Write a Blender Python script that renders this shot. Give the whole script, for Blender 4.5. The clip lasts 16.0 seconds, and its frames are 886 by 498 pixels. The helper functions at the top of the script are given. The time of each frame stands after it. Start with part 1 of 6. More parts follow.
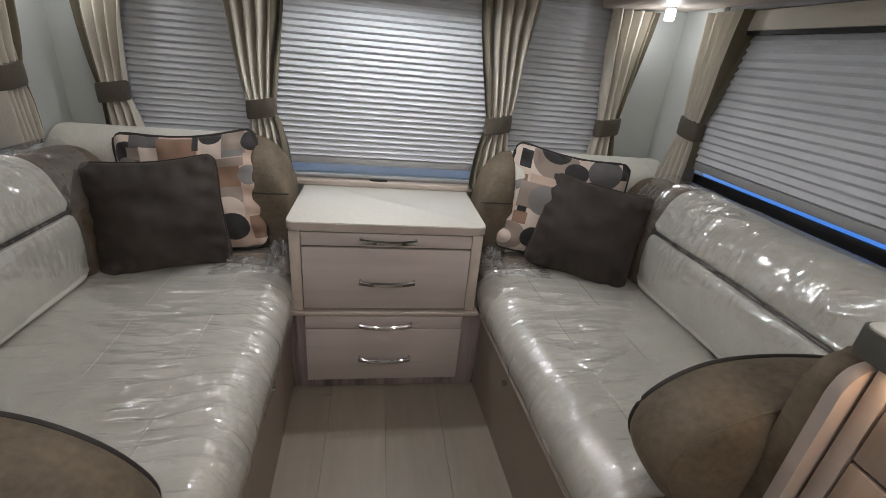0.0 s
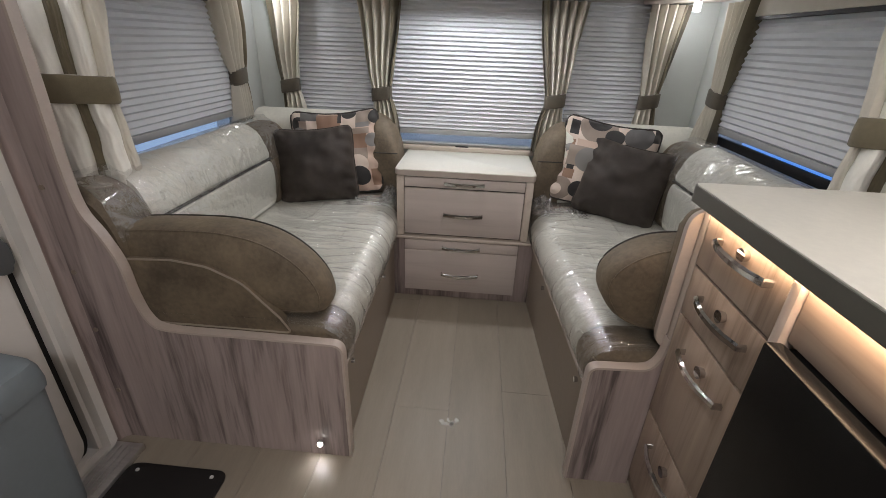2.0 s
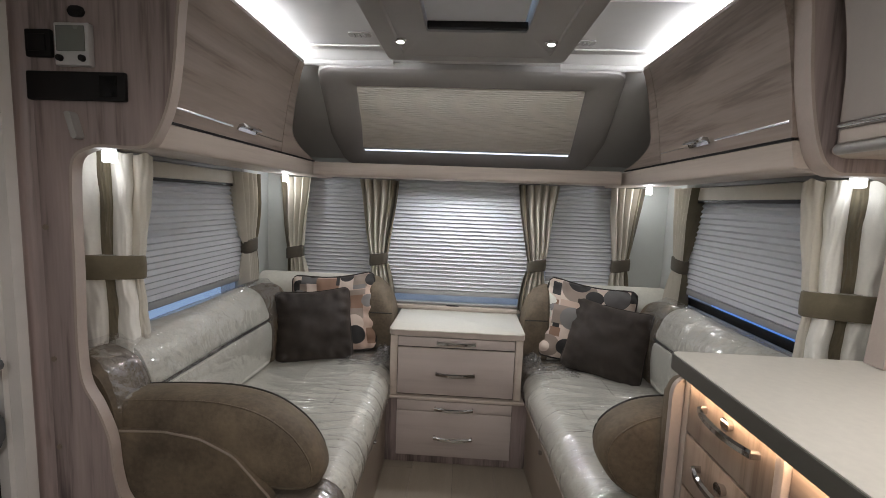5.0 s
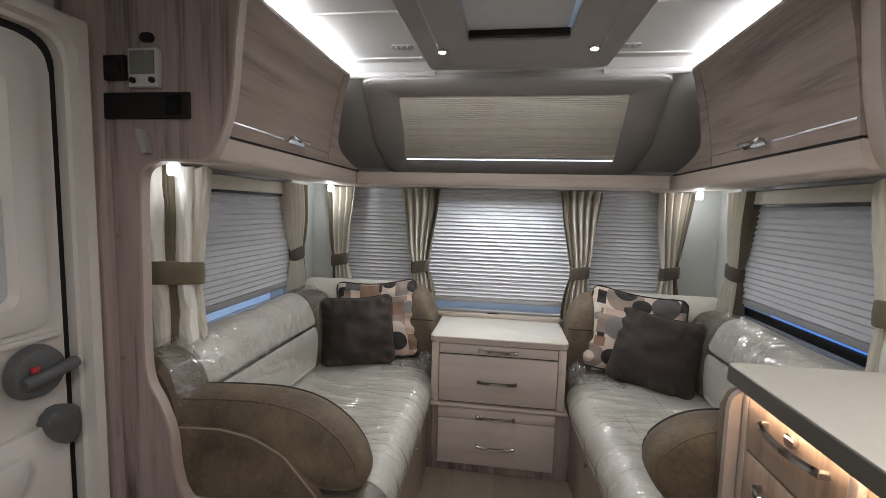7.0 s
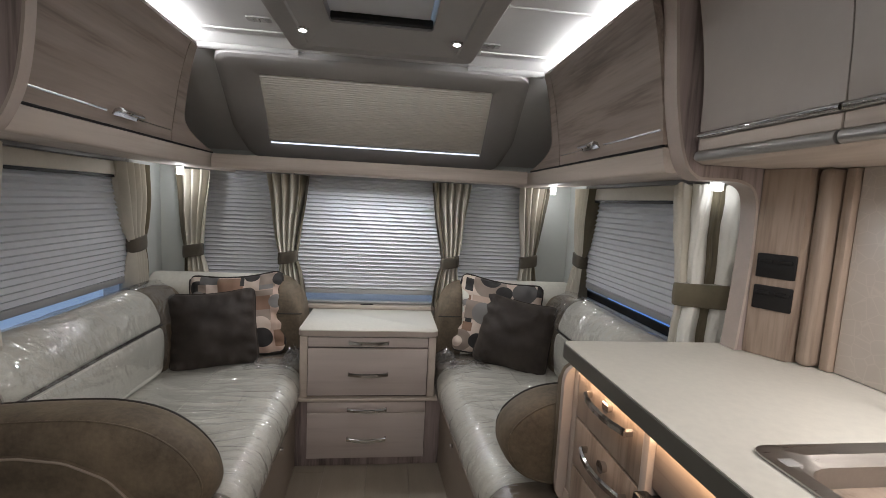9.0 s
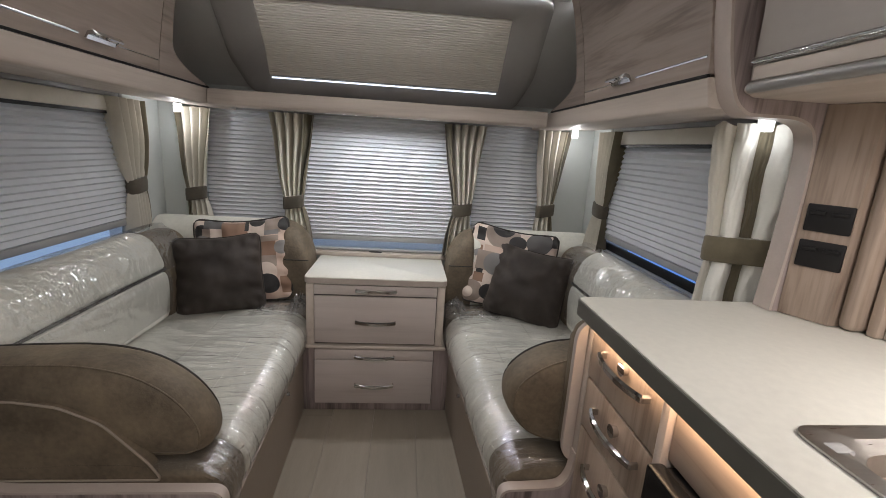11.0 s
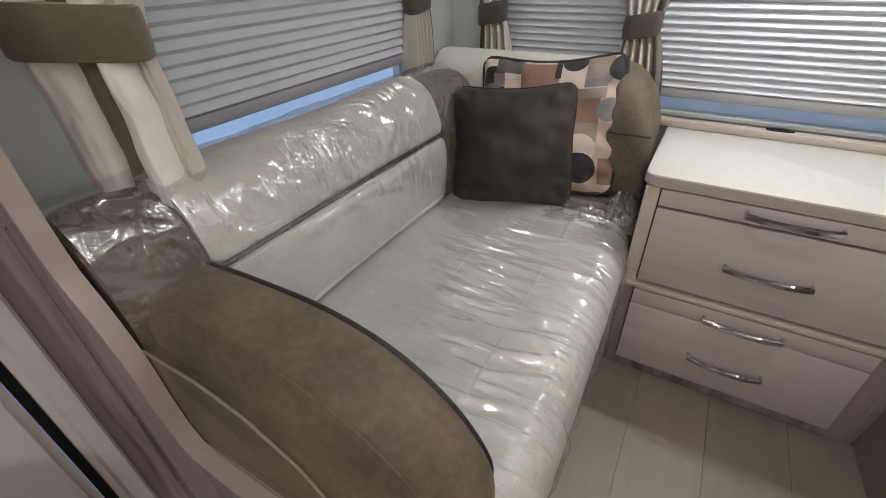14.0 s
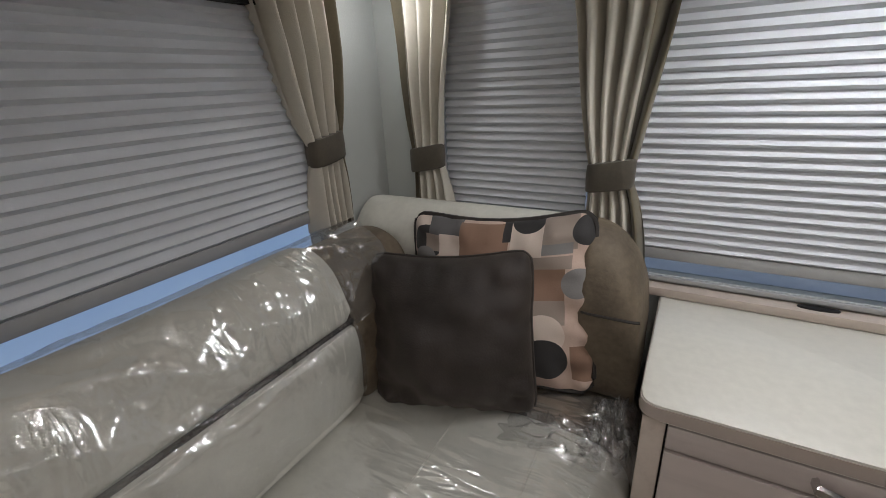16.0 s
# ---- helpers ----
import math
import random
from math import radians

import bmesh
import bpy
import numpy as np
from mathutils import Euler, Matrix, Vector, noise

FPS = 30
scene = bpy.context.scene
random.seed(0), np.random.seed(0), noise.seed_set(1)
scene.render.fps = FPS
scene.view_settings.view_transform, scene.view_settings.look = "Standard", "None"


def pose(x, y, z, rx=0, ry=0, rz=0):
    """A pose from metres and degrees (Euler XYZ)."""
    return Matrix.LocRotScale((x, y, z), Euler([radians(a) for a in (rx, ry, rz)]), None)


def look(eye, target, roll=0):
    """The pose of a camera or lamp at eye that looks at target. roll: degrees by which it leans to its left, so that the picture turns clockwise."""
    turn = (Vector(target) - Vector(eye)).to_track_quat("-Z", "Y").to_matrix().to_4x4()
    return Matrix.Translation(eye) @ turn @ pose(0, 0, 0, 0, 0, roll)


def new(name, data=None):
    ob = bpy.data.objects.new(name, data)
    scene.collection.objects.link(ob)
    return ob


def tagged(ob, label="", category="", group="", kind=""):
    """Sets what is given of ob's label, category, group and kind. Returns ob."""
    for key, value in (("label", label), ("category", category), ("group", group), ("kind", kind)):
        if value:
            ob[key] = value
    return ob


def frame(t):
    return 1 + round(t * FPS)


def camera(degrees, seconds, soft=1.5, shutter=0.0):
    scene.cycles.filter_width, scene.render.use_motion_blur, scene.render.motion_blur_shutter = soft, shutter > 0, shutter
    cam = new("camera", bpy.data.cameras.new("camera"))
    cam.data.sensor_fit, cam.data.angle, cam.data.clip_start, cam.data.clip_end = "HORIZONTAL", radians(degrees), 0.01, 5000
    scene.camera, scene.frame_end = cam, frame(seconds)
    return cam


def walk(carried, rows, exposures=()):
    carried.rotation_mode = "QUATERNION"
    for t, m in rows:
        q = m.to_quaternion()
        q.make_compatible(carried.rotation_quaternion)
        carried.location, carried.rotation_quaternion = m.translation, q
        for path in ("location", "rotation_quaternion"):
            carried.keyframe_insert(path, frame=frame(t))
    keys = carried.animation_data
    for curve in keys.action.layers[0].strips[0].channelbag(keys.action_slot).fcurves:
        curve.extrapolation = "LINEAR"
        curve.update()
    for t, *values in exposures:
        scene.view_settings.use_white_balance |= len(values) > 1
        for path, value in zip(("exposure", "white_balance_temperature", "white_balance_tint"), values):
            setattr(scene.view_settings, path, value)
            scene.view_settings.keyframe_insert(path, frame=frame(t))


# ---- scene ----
import itertools

cam = camera(91.1, 16.0, soft=0.75)
PATH = [
    (0, (-0.043, -1.327, 1.207), (0.266, 0.469, 0.382), 5.5),
    (0.5, (0.013, -1.512, 1.22), (0.096, 0.298, 0.374), 4.4),
    (1, (0.015, -1.722, 1.21), (0.018, 0.088, 0.359), 3.5),
    (1.5, (0.036, -1.87, 1.226), (-0.017, -0.059, 0.379), 2.7),
    (2, (0.046, -1.952, 1.223), (-0.077, -0.153, 0.358), 2.2),
    (2.5, (0.021, -1.969, 1.242), (-0.109, -0.148, 0.425), 2.3),
    (3, (0.017, -1.98, 1.273), (-0.124, -0.078, 0.668), 2.2),
    (3.5, (0.02, -1.987, 1.288), (-0.111, -0.041, 0.846), 2.2),
    (4, (0.023, -2.004, 1.298), (-0.086, -0.038, 0.947), 2.2),
    (4.2, (0.024, -2.01, 1.301), (-0.074, -0.038, 0.986), 2.1),
    (6.3, (0.02, -2.038, 1.298), (-0.098, -0.049, 1.118), 1.7),
    (6.5, (0.02, -2.035, 1.297), (-0.154, -0.051, 1.115), 1.6),
    (7, (0.015, -2.037, 1.296), (-0.267, -0.066, 1.11), 1.5),
    (7.5, (0.015, -2.033, 1.297), (-0.32, -0.071, 1.106), 1.5),
    (8, (0.031, -2.028, 1.303), (-0.157, -0.047, 1.101), 1.9),
    (8.5, (0.047, -2.022, 1.303), (0.016, -0.033, 1.091), 2.2),
    (9, (0.077, -2.023, 1.302), (0.324, -0.05, 1.087), 2.9),
    (9.2, (0.092, -2.026, 1.302), (0.506, -0.081, 1.089), 3.4),
    (11.3, (0.117, -1.865, 1.274), (0.16, 0.068, 0.759), 3.3),
    (11.5, (0.08, -1.8, 1.266), (-0.067, 0.112, 0.696), 3.5),
    (12, (0.014, -1.676, 1.241), (-0.438, 0.097, 0.433), 3.2),
    (12.5, (-0.039, -1.562, 1.219), (-0.817, 0.017, 0.268), 2.0),
    (13, (-0.061, -1.413, 1.205), (-0.996, 0.028, 0.18), -0.2),
    (13.5, (-0.158, -1.29, 1.163), (-1.021, 0.145, 0.07), -0.2),
    (14, (-0.246, -1.134, 1.148), (-1.105, 0.284, 0.029), -1.7),
    (14.5, (-0.291, -1.028, 1.134), (-1.112, 0.396, -0.006), -2.7),
    (15, (-0.3, -0.889, 1.134), (-1.121, 0.589, 0.064), -2.2),
    (15.5, (-0.308, -0.77, 1.159), (-1.161, 0.811, 0.28), -1.5),
    (16, (-0.306, -0.65, 1.179), (-1.245, 0.963, 0.46), -2.8),
]
walk(cam, [(t, look(eye, target, roll)) for t, eye, target, roll in PATH],
     [(0, -0.14), (1, -0.03), (2, 0.15), (3, 0.06), (4, -0.12), (7, -0.02), (9.2, -0.28), (11.5, 0.08), (12.5, 0.22), (14.3, 0.22), (15.1, 0.06), (16, -0.38)])

# ---- world and light ----
world = bpy.data.worlds.new("sky")
scene.world = world
world.use_nodes = True
wt = world.node_tree
sky = wt.nodes.new("ShaderNodeTexSky")
sky.sky_type, sky.sun_disc = "NISHITA", False
sky.sun_elevation, sky.sun_rotation = radians(35), radians(120)
wt.links.new(sky.outputs[0], wt.nodes["Background"].inputs[0])
wt.nodes["Background"].inputs[1].default_value = 0.15
scene.view_settings.exposure = 0.0


def lamp(name, kind, m, energy, color=(1, 1, 1), size=0.1, size_y=None, spot=None, radius=0.02):
    data = bpy.data.lights.new(name, kind)
    data.energy, data.color = energy, color
    if kind == "AREA":
        data.size = size
        if size_y:
            data.shape, data.size_y = "RECTANGLE", size_y
    else:
        data.shadow_soft_size = radius
    if spot:
        data.spot_size, data.spot_blend = radians(spot), 0.8
    ob = new(name, data)
    ob.matrix_world = m
    return ob


COOL, NEUTRAL, WARM = (0.96, 0.97, 1.0), (1.0, 0.95, 0.93), (1.0, 0.70, 0.46)
lamp("locker_strip_glow", "AREA", look((-0.70, -0.62, 1.868), (-0.25, -0.62, 1.80)), 3.7, COOL, 0.72, 0.02)
lamp("locker_strip_glow", "AREA", look((0.755, -0.62, 1.868), (0.30, -0.62, 1.80)), 3.7, COOL, 0.72, 0.02)
for x in (-0.72, 0.775):
    lamp("locker_strip_end_glow", "AREA", look((x, -0.36, 1.872), (x, -0.2, 1.80)), 0.22, COOL, 0.06, 0.02)
lamp("ledge_strip_glow", "AREA", look((0.0, 0.205, 1.4045), (0.0, 0.06, 0.90)), 4.6, COOL, 0.5, 0.012)
# Added fill: an unseen lamp behind the camera brightens door and end panel.
lamp("galley_fill_glow", "AREA", pose(0.0, -2.75, 1.85), 16.0, NEUTRAL, 0.3, 0.3)
lamp("worktop_strip_glow", "AREA", pose(0.563, -1.5, 0.904), 1.05, WARM, 0.012, 1.0)
lamp("under_locker_glow", "AREA", pose(0.95, -1.75, 1.40), 4.5, NEUTRAL, 0.03, 0.6)
lamp("floor_spot_glow", "SPOT", look((-0.385, -1.016, 0.05), (-0.385, -1.06, 0.0)), 0.35, COOL, spot=140, radius=0.008)
# The rear pair at y -1.215 is unseen, added as fill for the blinds.
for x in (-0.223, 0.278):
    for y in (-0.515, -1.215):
        lamp("console_spot_and_fill_glow", "SPOT", pose(x, y, 1.82), 6.0 if y > -1 else 5.0, NEUTRAL, spot=155, radius=0.014)
for p in ((-0.96, -0.87, 1.352), (-0.95, 0.27, 1.352), (0.95, 0.27, 1.352), (1.0, -0.87, 1.352)):
    lamp("corner_lamp_glow", "POINT", pose(*p), 0.95 if p[1] > 0 else (0.13 if p[0] < 0 else 0.07), COOL, radius=0.018)


# ---- materials ----
def mat(name, color, rough=0.6, metal=0.0, var=0.12, scale=8.0, bump=0.0, bump_scale=60.0, coords="Object", spec=0.5, sheen=0.0, coat=0.0, stretch=(1, 1, 1)):
    """A principled surface with two scales of variation and fine relief."""
    m = bpy.data.materials.new(name)
    m.use_nodes = True
    n, l = m.node_tree.nodes, m.node_tree.links
    b = n["Principled BSDF"]
    b.inputs["Metallic"].default_value = metal
    b.inputs["Specular IOR Level"].default_value = spec
    b.inputs["Sheen Weight"].default_value = sheen
    b.inputs["Coat Weight"].default_value = coat
    tc = n.new("ShaderNodeTexCoord")
    mp = n.new("ShaderNodeMapping")
    mp.inputs["Scale"].default_value = stretch
    l.new(tc.outputs[coords], mp.inputs[0])
    big = n.new("ShaderNodeTexNoise")
    big.inputs["Scale"].default_value, big.inputs["Detail"].default_value = scale, 5
    l.new(mp.outputs[0], big.inputs["Vector"])
    small = n.new("ShaderNodeTexNoise")
    small.inputs["Scale"].default_value, small.inputs["Detail"].default_value = scale * 9, 3
    l.new(mp.outputs[0], small.inputs["Vector"])
    mix = n.new("ShaderNodeMath")
    mix.operation = "MULTIPLY_ADD"
    mix.inputs[1].default_value = 0.4
    l.new(small.outputs[0], mix.inputs[0])
    l.new(big.outputs[0], mix.inputs[2])
    ramp = n.new("ShaderNodeValToRGB")
    lo, hi = [c * (1 - var) for c in color], [min(1, c * (1 + var)) for c in color]
    ramp.color_ramp.elements[0].position, ramp.color_ramp.elements[1].position = 0.45, 0.95
    ramp.color_ramp.elements[0].color, ramp.color_ramp.elements[1].color = (*lo, 1), (*hi, 1)
    l.new(mix.outputs[0], ramp.inputs[0])
    l.new(ramp.outputs[0], b.inputs["Base Color"])
    rr = n.new("ShaderNodeMapRange")
    rr.inputs["To Min"].default_value, rr.inputs["To Max"].default_value = max(0.02, rough - 0.07), min(1, rough + 0.07)
    l.new(big.outputs[0], rr.inputs[0])
    l.new(rr.outputs[0], b.inputs["Roughness"])
    if bump:
        tex = n.new("ShaderNodeTexNoise")
        tex.inputs["Scale"].default_value, tex.inputs["Detail"].default_value = bump_scale, 4
        l.new(mp.outputs[0], tex.inputs["Vector"])
        bp = n.new("ShaderNodeBump")
        bp.inputs["Strength"].default_value, bp.inputs["Distance"].default_value = bump, 0.004
        l.new(tex.outputs[0], bp.inputs["Height"])
        l.new(bp.outputs[0], b.inputs["Normal"])
    return m


def wood(name, dark, light, along="z", rough=0.45, contrast=1.0, scale=1.0):
    """Laminate with long streaks along one axis, broad bands and fine pores."""
    m = bpy.data.materials.new(name)
    m.use_nodes = True
    n, l = m.node_tree.nodes, m.node_tree.links
    b = n["Principled BSDF"]
    tc, mp = n.new("ShaderNodeTexCoord"), n.new("ShaderNodeMapping")
    k = {"x": (0.6, 9, 9), "y": (9, 0.6, 9), "z": (9, 9, 0.6)}[along]
    mp.inputs["Scale"].default_value = [c * scale for c in k]
    oi = n.new("ShaderNodeObjectInfo")
    off = n.new("ShaderNodeVectorMath")
    off.operation = "ADD"
    sc = n.new("ShaderNodeVectorMath")
    sc.operation = "SCALE"
    sc.inputs[0].default_value = (7, 5, 3)
    l.new(oi.outputs["Random"], sc.inputs["Scale"])
    l.new(tc.outputs["Object"], off.inputs[0])
    l.new(sc.outputs[0], off.inputs[1])
    l.new(off.outputs[0], mp.inputs[0])
    n1 = n.new("ShaderNodeTexNoise")
    n1.inputs["Scale"].default_value, n1.inputs["Detail"].default_value, n1.inputs["Distortion"].default_value = 1.6, 6, 0.7
    n2 = n.new("ShaderNodeTexNoise")
    n2.inputs["Scale"].default_value, n2.inputs["Detail"].default_value = 14, 5
    l.new(mp.outputs[0], n1.inputs["Vector"])
    l.new(mp.outputs[0], n2.inputs["Vector"])
    add = n.new("ShaderNodeMath")
    add.operation = "MULTIPLY_ADD"
    add.inputs[1].default_value = 0.35
    l.new(n2.outputs[0], add.inputs[0])
    l.new(n1.outputs[0], add.inputs[2])
    ramp = n.new("ShaderNodeValToRGB")
    ramp.color_ramp.elements[0].position, ramp.color_ramp.elements[1].position = 0.67 - 0.25 * contrast, 0.67 + 0.25 * contrast if contrast < 1 else 0.9
    if contrast >= 1:
        ramp.color_ramp.elements[0].position = 0.48
    ramp.color_ramp.elements[0].color, ramp.color_ramp.elements[1].color = (*dark, 1), (*light, 1)
    e = ramp.color_ramp.elements.new(0.66)
    e.color = (*[(a + 2 * c) / 3 for a, c in zip(dark, light)], 1)
    l.new(add.outputs[0], ramp.inputs[0])
    l.new(ramp.outputs[0], b.inputs["Base Color"])
    rr = n.new("ShaderNodeMapRange")
    rr.inputs["To Min"].default_value, rr.inputs["To Max"].default_value = rough - 0.08, rough + 0.1
    l.new(n2.outputs[0], rr.inputs[0])
    l.new(rr.outputs[0], b.inputs["Roughness"])
    bp = n.new("ShaderNodeBump")
    bp.inputs["Strength"].default_value, bp.inputs["Distance"].default_value = 0.12, 0.001
    l.new(n2.outputs[0], bp.inputs["Height"])
    l.new(bp.outputs[0], b.inputs["Normal"])
    return m


def glow(name, color, strength):
    m = bpy.data.materials.new(name)
    m.use_nodes = True
    b = m.node_tree.nodes["Principled BSDF"]
    b.inputs["Base Color"].default_value = (0.8, 0.8, 0.8, 1)
    b.inputs["Emission Color"].default_value, b.inputs["Emission Strength"].default_value = (*color, 1), strength
    return m


WOOD_END = wood("ash_laminate_upright", (0.098, 0.076, 0.074), (0.40, 0.325, 0.312), "z", 0.4, 1.0, 0.95)
WOOD_LOCK = wood("ash_laminate_level", (0.15, 0.115, 0.098), (0.33, 0.268, 0.232), "y", 0.42, 1.0)
WOOD_PALE = wood("pale_laminate", (0.44, 0.375, 0.325), (0.54, 0.47, 0.415), "y", 0.45, 0.8)
WOOD_PALE_X = wood("pale_laminate_across", (0.44, 0.375, 0.325), (0.54, 0.47, 0.415), "x", 0.45, 0.8)
WOOD_EDGE = mat("pale_edge_band", (0.43, 0.365, 0.325), 0.4, var=0.06, scale=20)
WOOD_GALLEY = wood("oak_laminate_galley", (0.19, 0.137, 0.105), (0.41, 0.32, 0.257), "z", 0.42, 1.0)
WOOD_GALLEY_Y = wood("oak_laminate_galley_level", (0.19, 0.137, 0.105), (0.41, 0.32, 0.257), "y", 0.42, 1.0)
DRAWER = wood("pinkish_beige_drawer_laminate", (0.43, 0.372, 0.348), (0.53, 0.465, 0.437), "x", 0.4, 0.9, 0.7)
BASE = mat("taupe_base_laminate", (0.25, 0.205, 0.165), 0.5, var=0.08, scale=6, bump=0.05)
TOP = mat("cream_worktop_laminate", (0.62, 0.60, 0.54), 0.35, var=0.05, scale=60, bump=0.03, bump_scale=300)
TOP_EDGE = mat("dark_olive_grey_edge", (0.085, 0.082, 0.07), 0.4, var=0.06, scale=20)
VINYL = mat("pale_grey_wall_vinyl", (0.50, 0.52, 0.50), 0.6, var=0.04, scale=3, bump=0.12, bump_scale=220)
CEIL = mat("pale_grey_ceiling_vinyl", (0.55, 0.54, 0.53), 0.6, var=0.04, scale=3, bump=0.12, bump_scale=220)
MOULD = mat("grey_moulded_plastic", (0.34, 0.325, 0.315), 0.5, var=0.05, scale=5, bump=0.06, bump_scale=300)
MOULD_PALE = mat("pale_grey_moulded_plastic", (0.36, 0.35, 0.34), 0.5, var=0.05, scale=5, bump=0.05, bump_scale=300)
OLIVE = mat("olive_suede", (0.120, 0.092, 0.062), 0.68, var=0.48, scale=9, bump=0.25, bump_scale=110, sheen=0.12)
OLIVE.node_tree.nodes["Principled BSDF"].inputs["Sheen Tint"].default_value = (0.9, 0.75, 0.55, 1)
GREY_CLOTH = mat("pale_stone_grey_cloth", (0.655, 0.645, 0.58), 0.8, var=0.12, scale=7, bump=0.18, bump_scale=500, sheen=0.1)
DARK_PILLOW = mat("dark_brown_velvet", (0.026, 0.019, 0.0155), 0.7, var=0.4, scale=5, bump=0.2, bump_scale=230, sheen=0.10)
DARK_PILLOW.node_tree.nodes["Principled BSDF"].inputs["Sheen Tint"].default_value = (0.85, 0.70, 0.55, 1)
PIPING = mat("black_brown_piping", (0.025, 0.02, 0.017), 0.6, var=0.1, scale=30)
CURTAIN = mat("cream_curtain_cloth", (0.58, 0.545, 0.47), 0.85, var=0.06, scale=12, bump=0.2, bump_scale=420, sheen=0.15)
# Ivory copy of the curtain cloth, paler to carry the lamp's light in colour.
CURTAIN_LIT = mat("ivory_curtain_cloth_lit", (0.81, 0.795, 0.735), 0.85, var=0.06, scale=12, bump=0.2, bump_scale=420, sheen=0.1)
CURTAIN_EDGE = mat("olive_curtain_border", (0.135, 0.113, 0.07), 0.75, var=0.15, scale=12, bump=0.1, bump_scale=250, sheen=0.3)
BAND = mat("olive_tieback_velvet", (0.075, 0.062, 0.044), 0.7, var=0.2, scale=16, bump=0.1, bump_scale=250, sheen=0.15)
BLIND = mat("white_pleated_blind_cloth", (0.58, 0.595, 0.625), 0.75, var=0.03, scale=20, bump=0.05, bump_scale=400)
BLIND_RAIL = mat("grey_blind_rail", (0.33, 0.33, 0.33), 0.45, var=0.04, scale=10)
CHROME = mat("polished_chrome", (0.58, 0.58, 0.59), 0.07, 1.0, var=0.03, scale=10)
PULL = mat("polished_pull_chrome", (0.56, 0.555, 0.55), 0.06, 1.0, var=0.05, scale=10)
STEEL = mat("brushed_steel", (0.38, 0.37, 0.355), 0.3, 1.0, var=0.08, scale=18, stretch=(1, 12, 1))
SATIN = mat("satin_rail_metal", (0.40, 0.39, 0.38), 0.32, 0.85, var=0.04, scale=6)
ALU = mat("aluminium_sill", (0.55, 0.55, 0.55), 0.4, 0.9, var=0.08, scale=18, stretch=(1, 8, 1))
BLACK = mat("black_plastic", (0.012, 0.011, 0.011), 0.5, var=0.1, scale=20, spec=0.25)
BLACK_GLASS = mat("black_oven_glass", (0.006, 0.006, 0.006), 0.25, var=0.05, scale=8, spec=0.2)
DOOR_WHITE = mat("off_white_door_plastic", (0.60, 0.575, 0.55), 0.42, var=0.04, scale=5, bump=0.04, bump_scale=200)
GREY_PLASTIC = mat("slate_grey_plastic", (0.085, 0.09, 0.093), 0.45, var=0.08, scale=10, bump=0.05, bump_scale=250)
BIN_GREY = mat("blue_grey_bin_plastic", (0.155, 0.18, 0.20), 0.42, var=0.06, scale=8, bump=0.06, bump_scale=260)
RED = mat("red_plastic", (0.45, 0.03, 0.035), 0.4, var=0.05)
DISPLAY = mat("grey_lcd", (0.16, 0.17, 0.155), 0.25, var=0.05)
SILVER = mat("silver_panel_plastic", (0.55, 0.55, 0.55), 0.35, 0.3, var=0.05)
LOCK_GREY = mat("taupe_gloss_locker", (0.37, 0.33, 0.30), 0.42, var=0.04, scale=5)
LED_COOL = glow("led_strip_diffuser", (0.95, 0.98, 1.0), 14.0)
LED_WARM = glow("warm_led_diffuser", (1.0, 0.52, 0.24), 1.1)
LED_SPOT = glow("spot_lens", (1.0, 0.97, 0.92), 25.0)
LED_LAMP = glow("lamp_block", (0.95, 0.98, 1.0), 3.0)
FLOOR_VOID = mat("dark_subfloor", (0.06, 0.055, 0.05), 0.8)


def plank_material():
    m = mat("grey_beige_vinyl_plank", (0.235, 0.20, 0.160), 0.42, var=0.1, scale=4, bump=0.06, bump_scale=120, stretch=(5, 0.7, 1))
    n, l = m.node_tree.nodes, m.node_tree.links
    oi = n.new("ShaderNodeObjectInfo")
    mr = n.new("ShaderNodeMapRange")
    mr.inputs["To Min"].default_value, mr.inputs["To Max"].default_value = 0.93, 1.07
    l.new(oi.outputs["Random"], mr.inputs[0])
    hs = n.new("ShaderNodeHueSaturation")
    l.new(mr.outputs[0], hs.inputs["Value"])
    ramp = [x for x in n if x.type == "VALTORGB"][0]
    l.new(ramp.outputs[0], hs.inputs["Color"])
    l.new(hs.outputs[0], n["Principled BSDF"].inputs["Base Color"])
    return m


PLANK = plank_material()


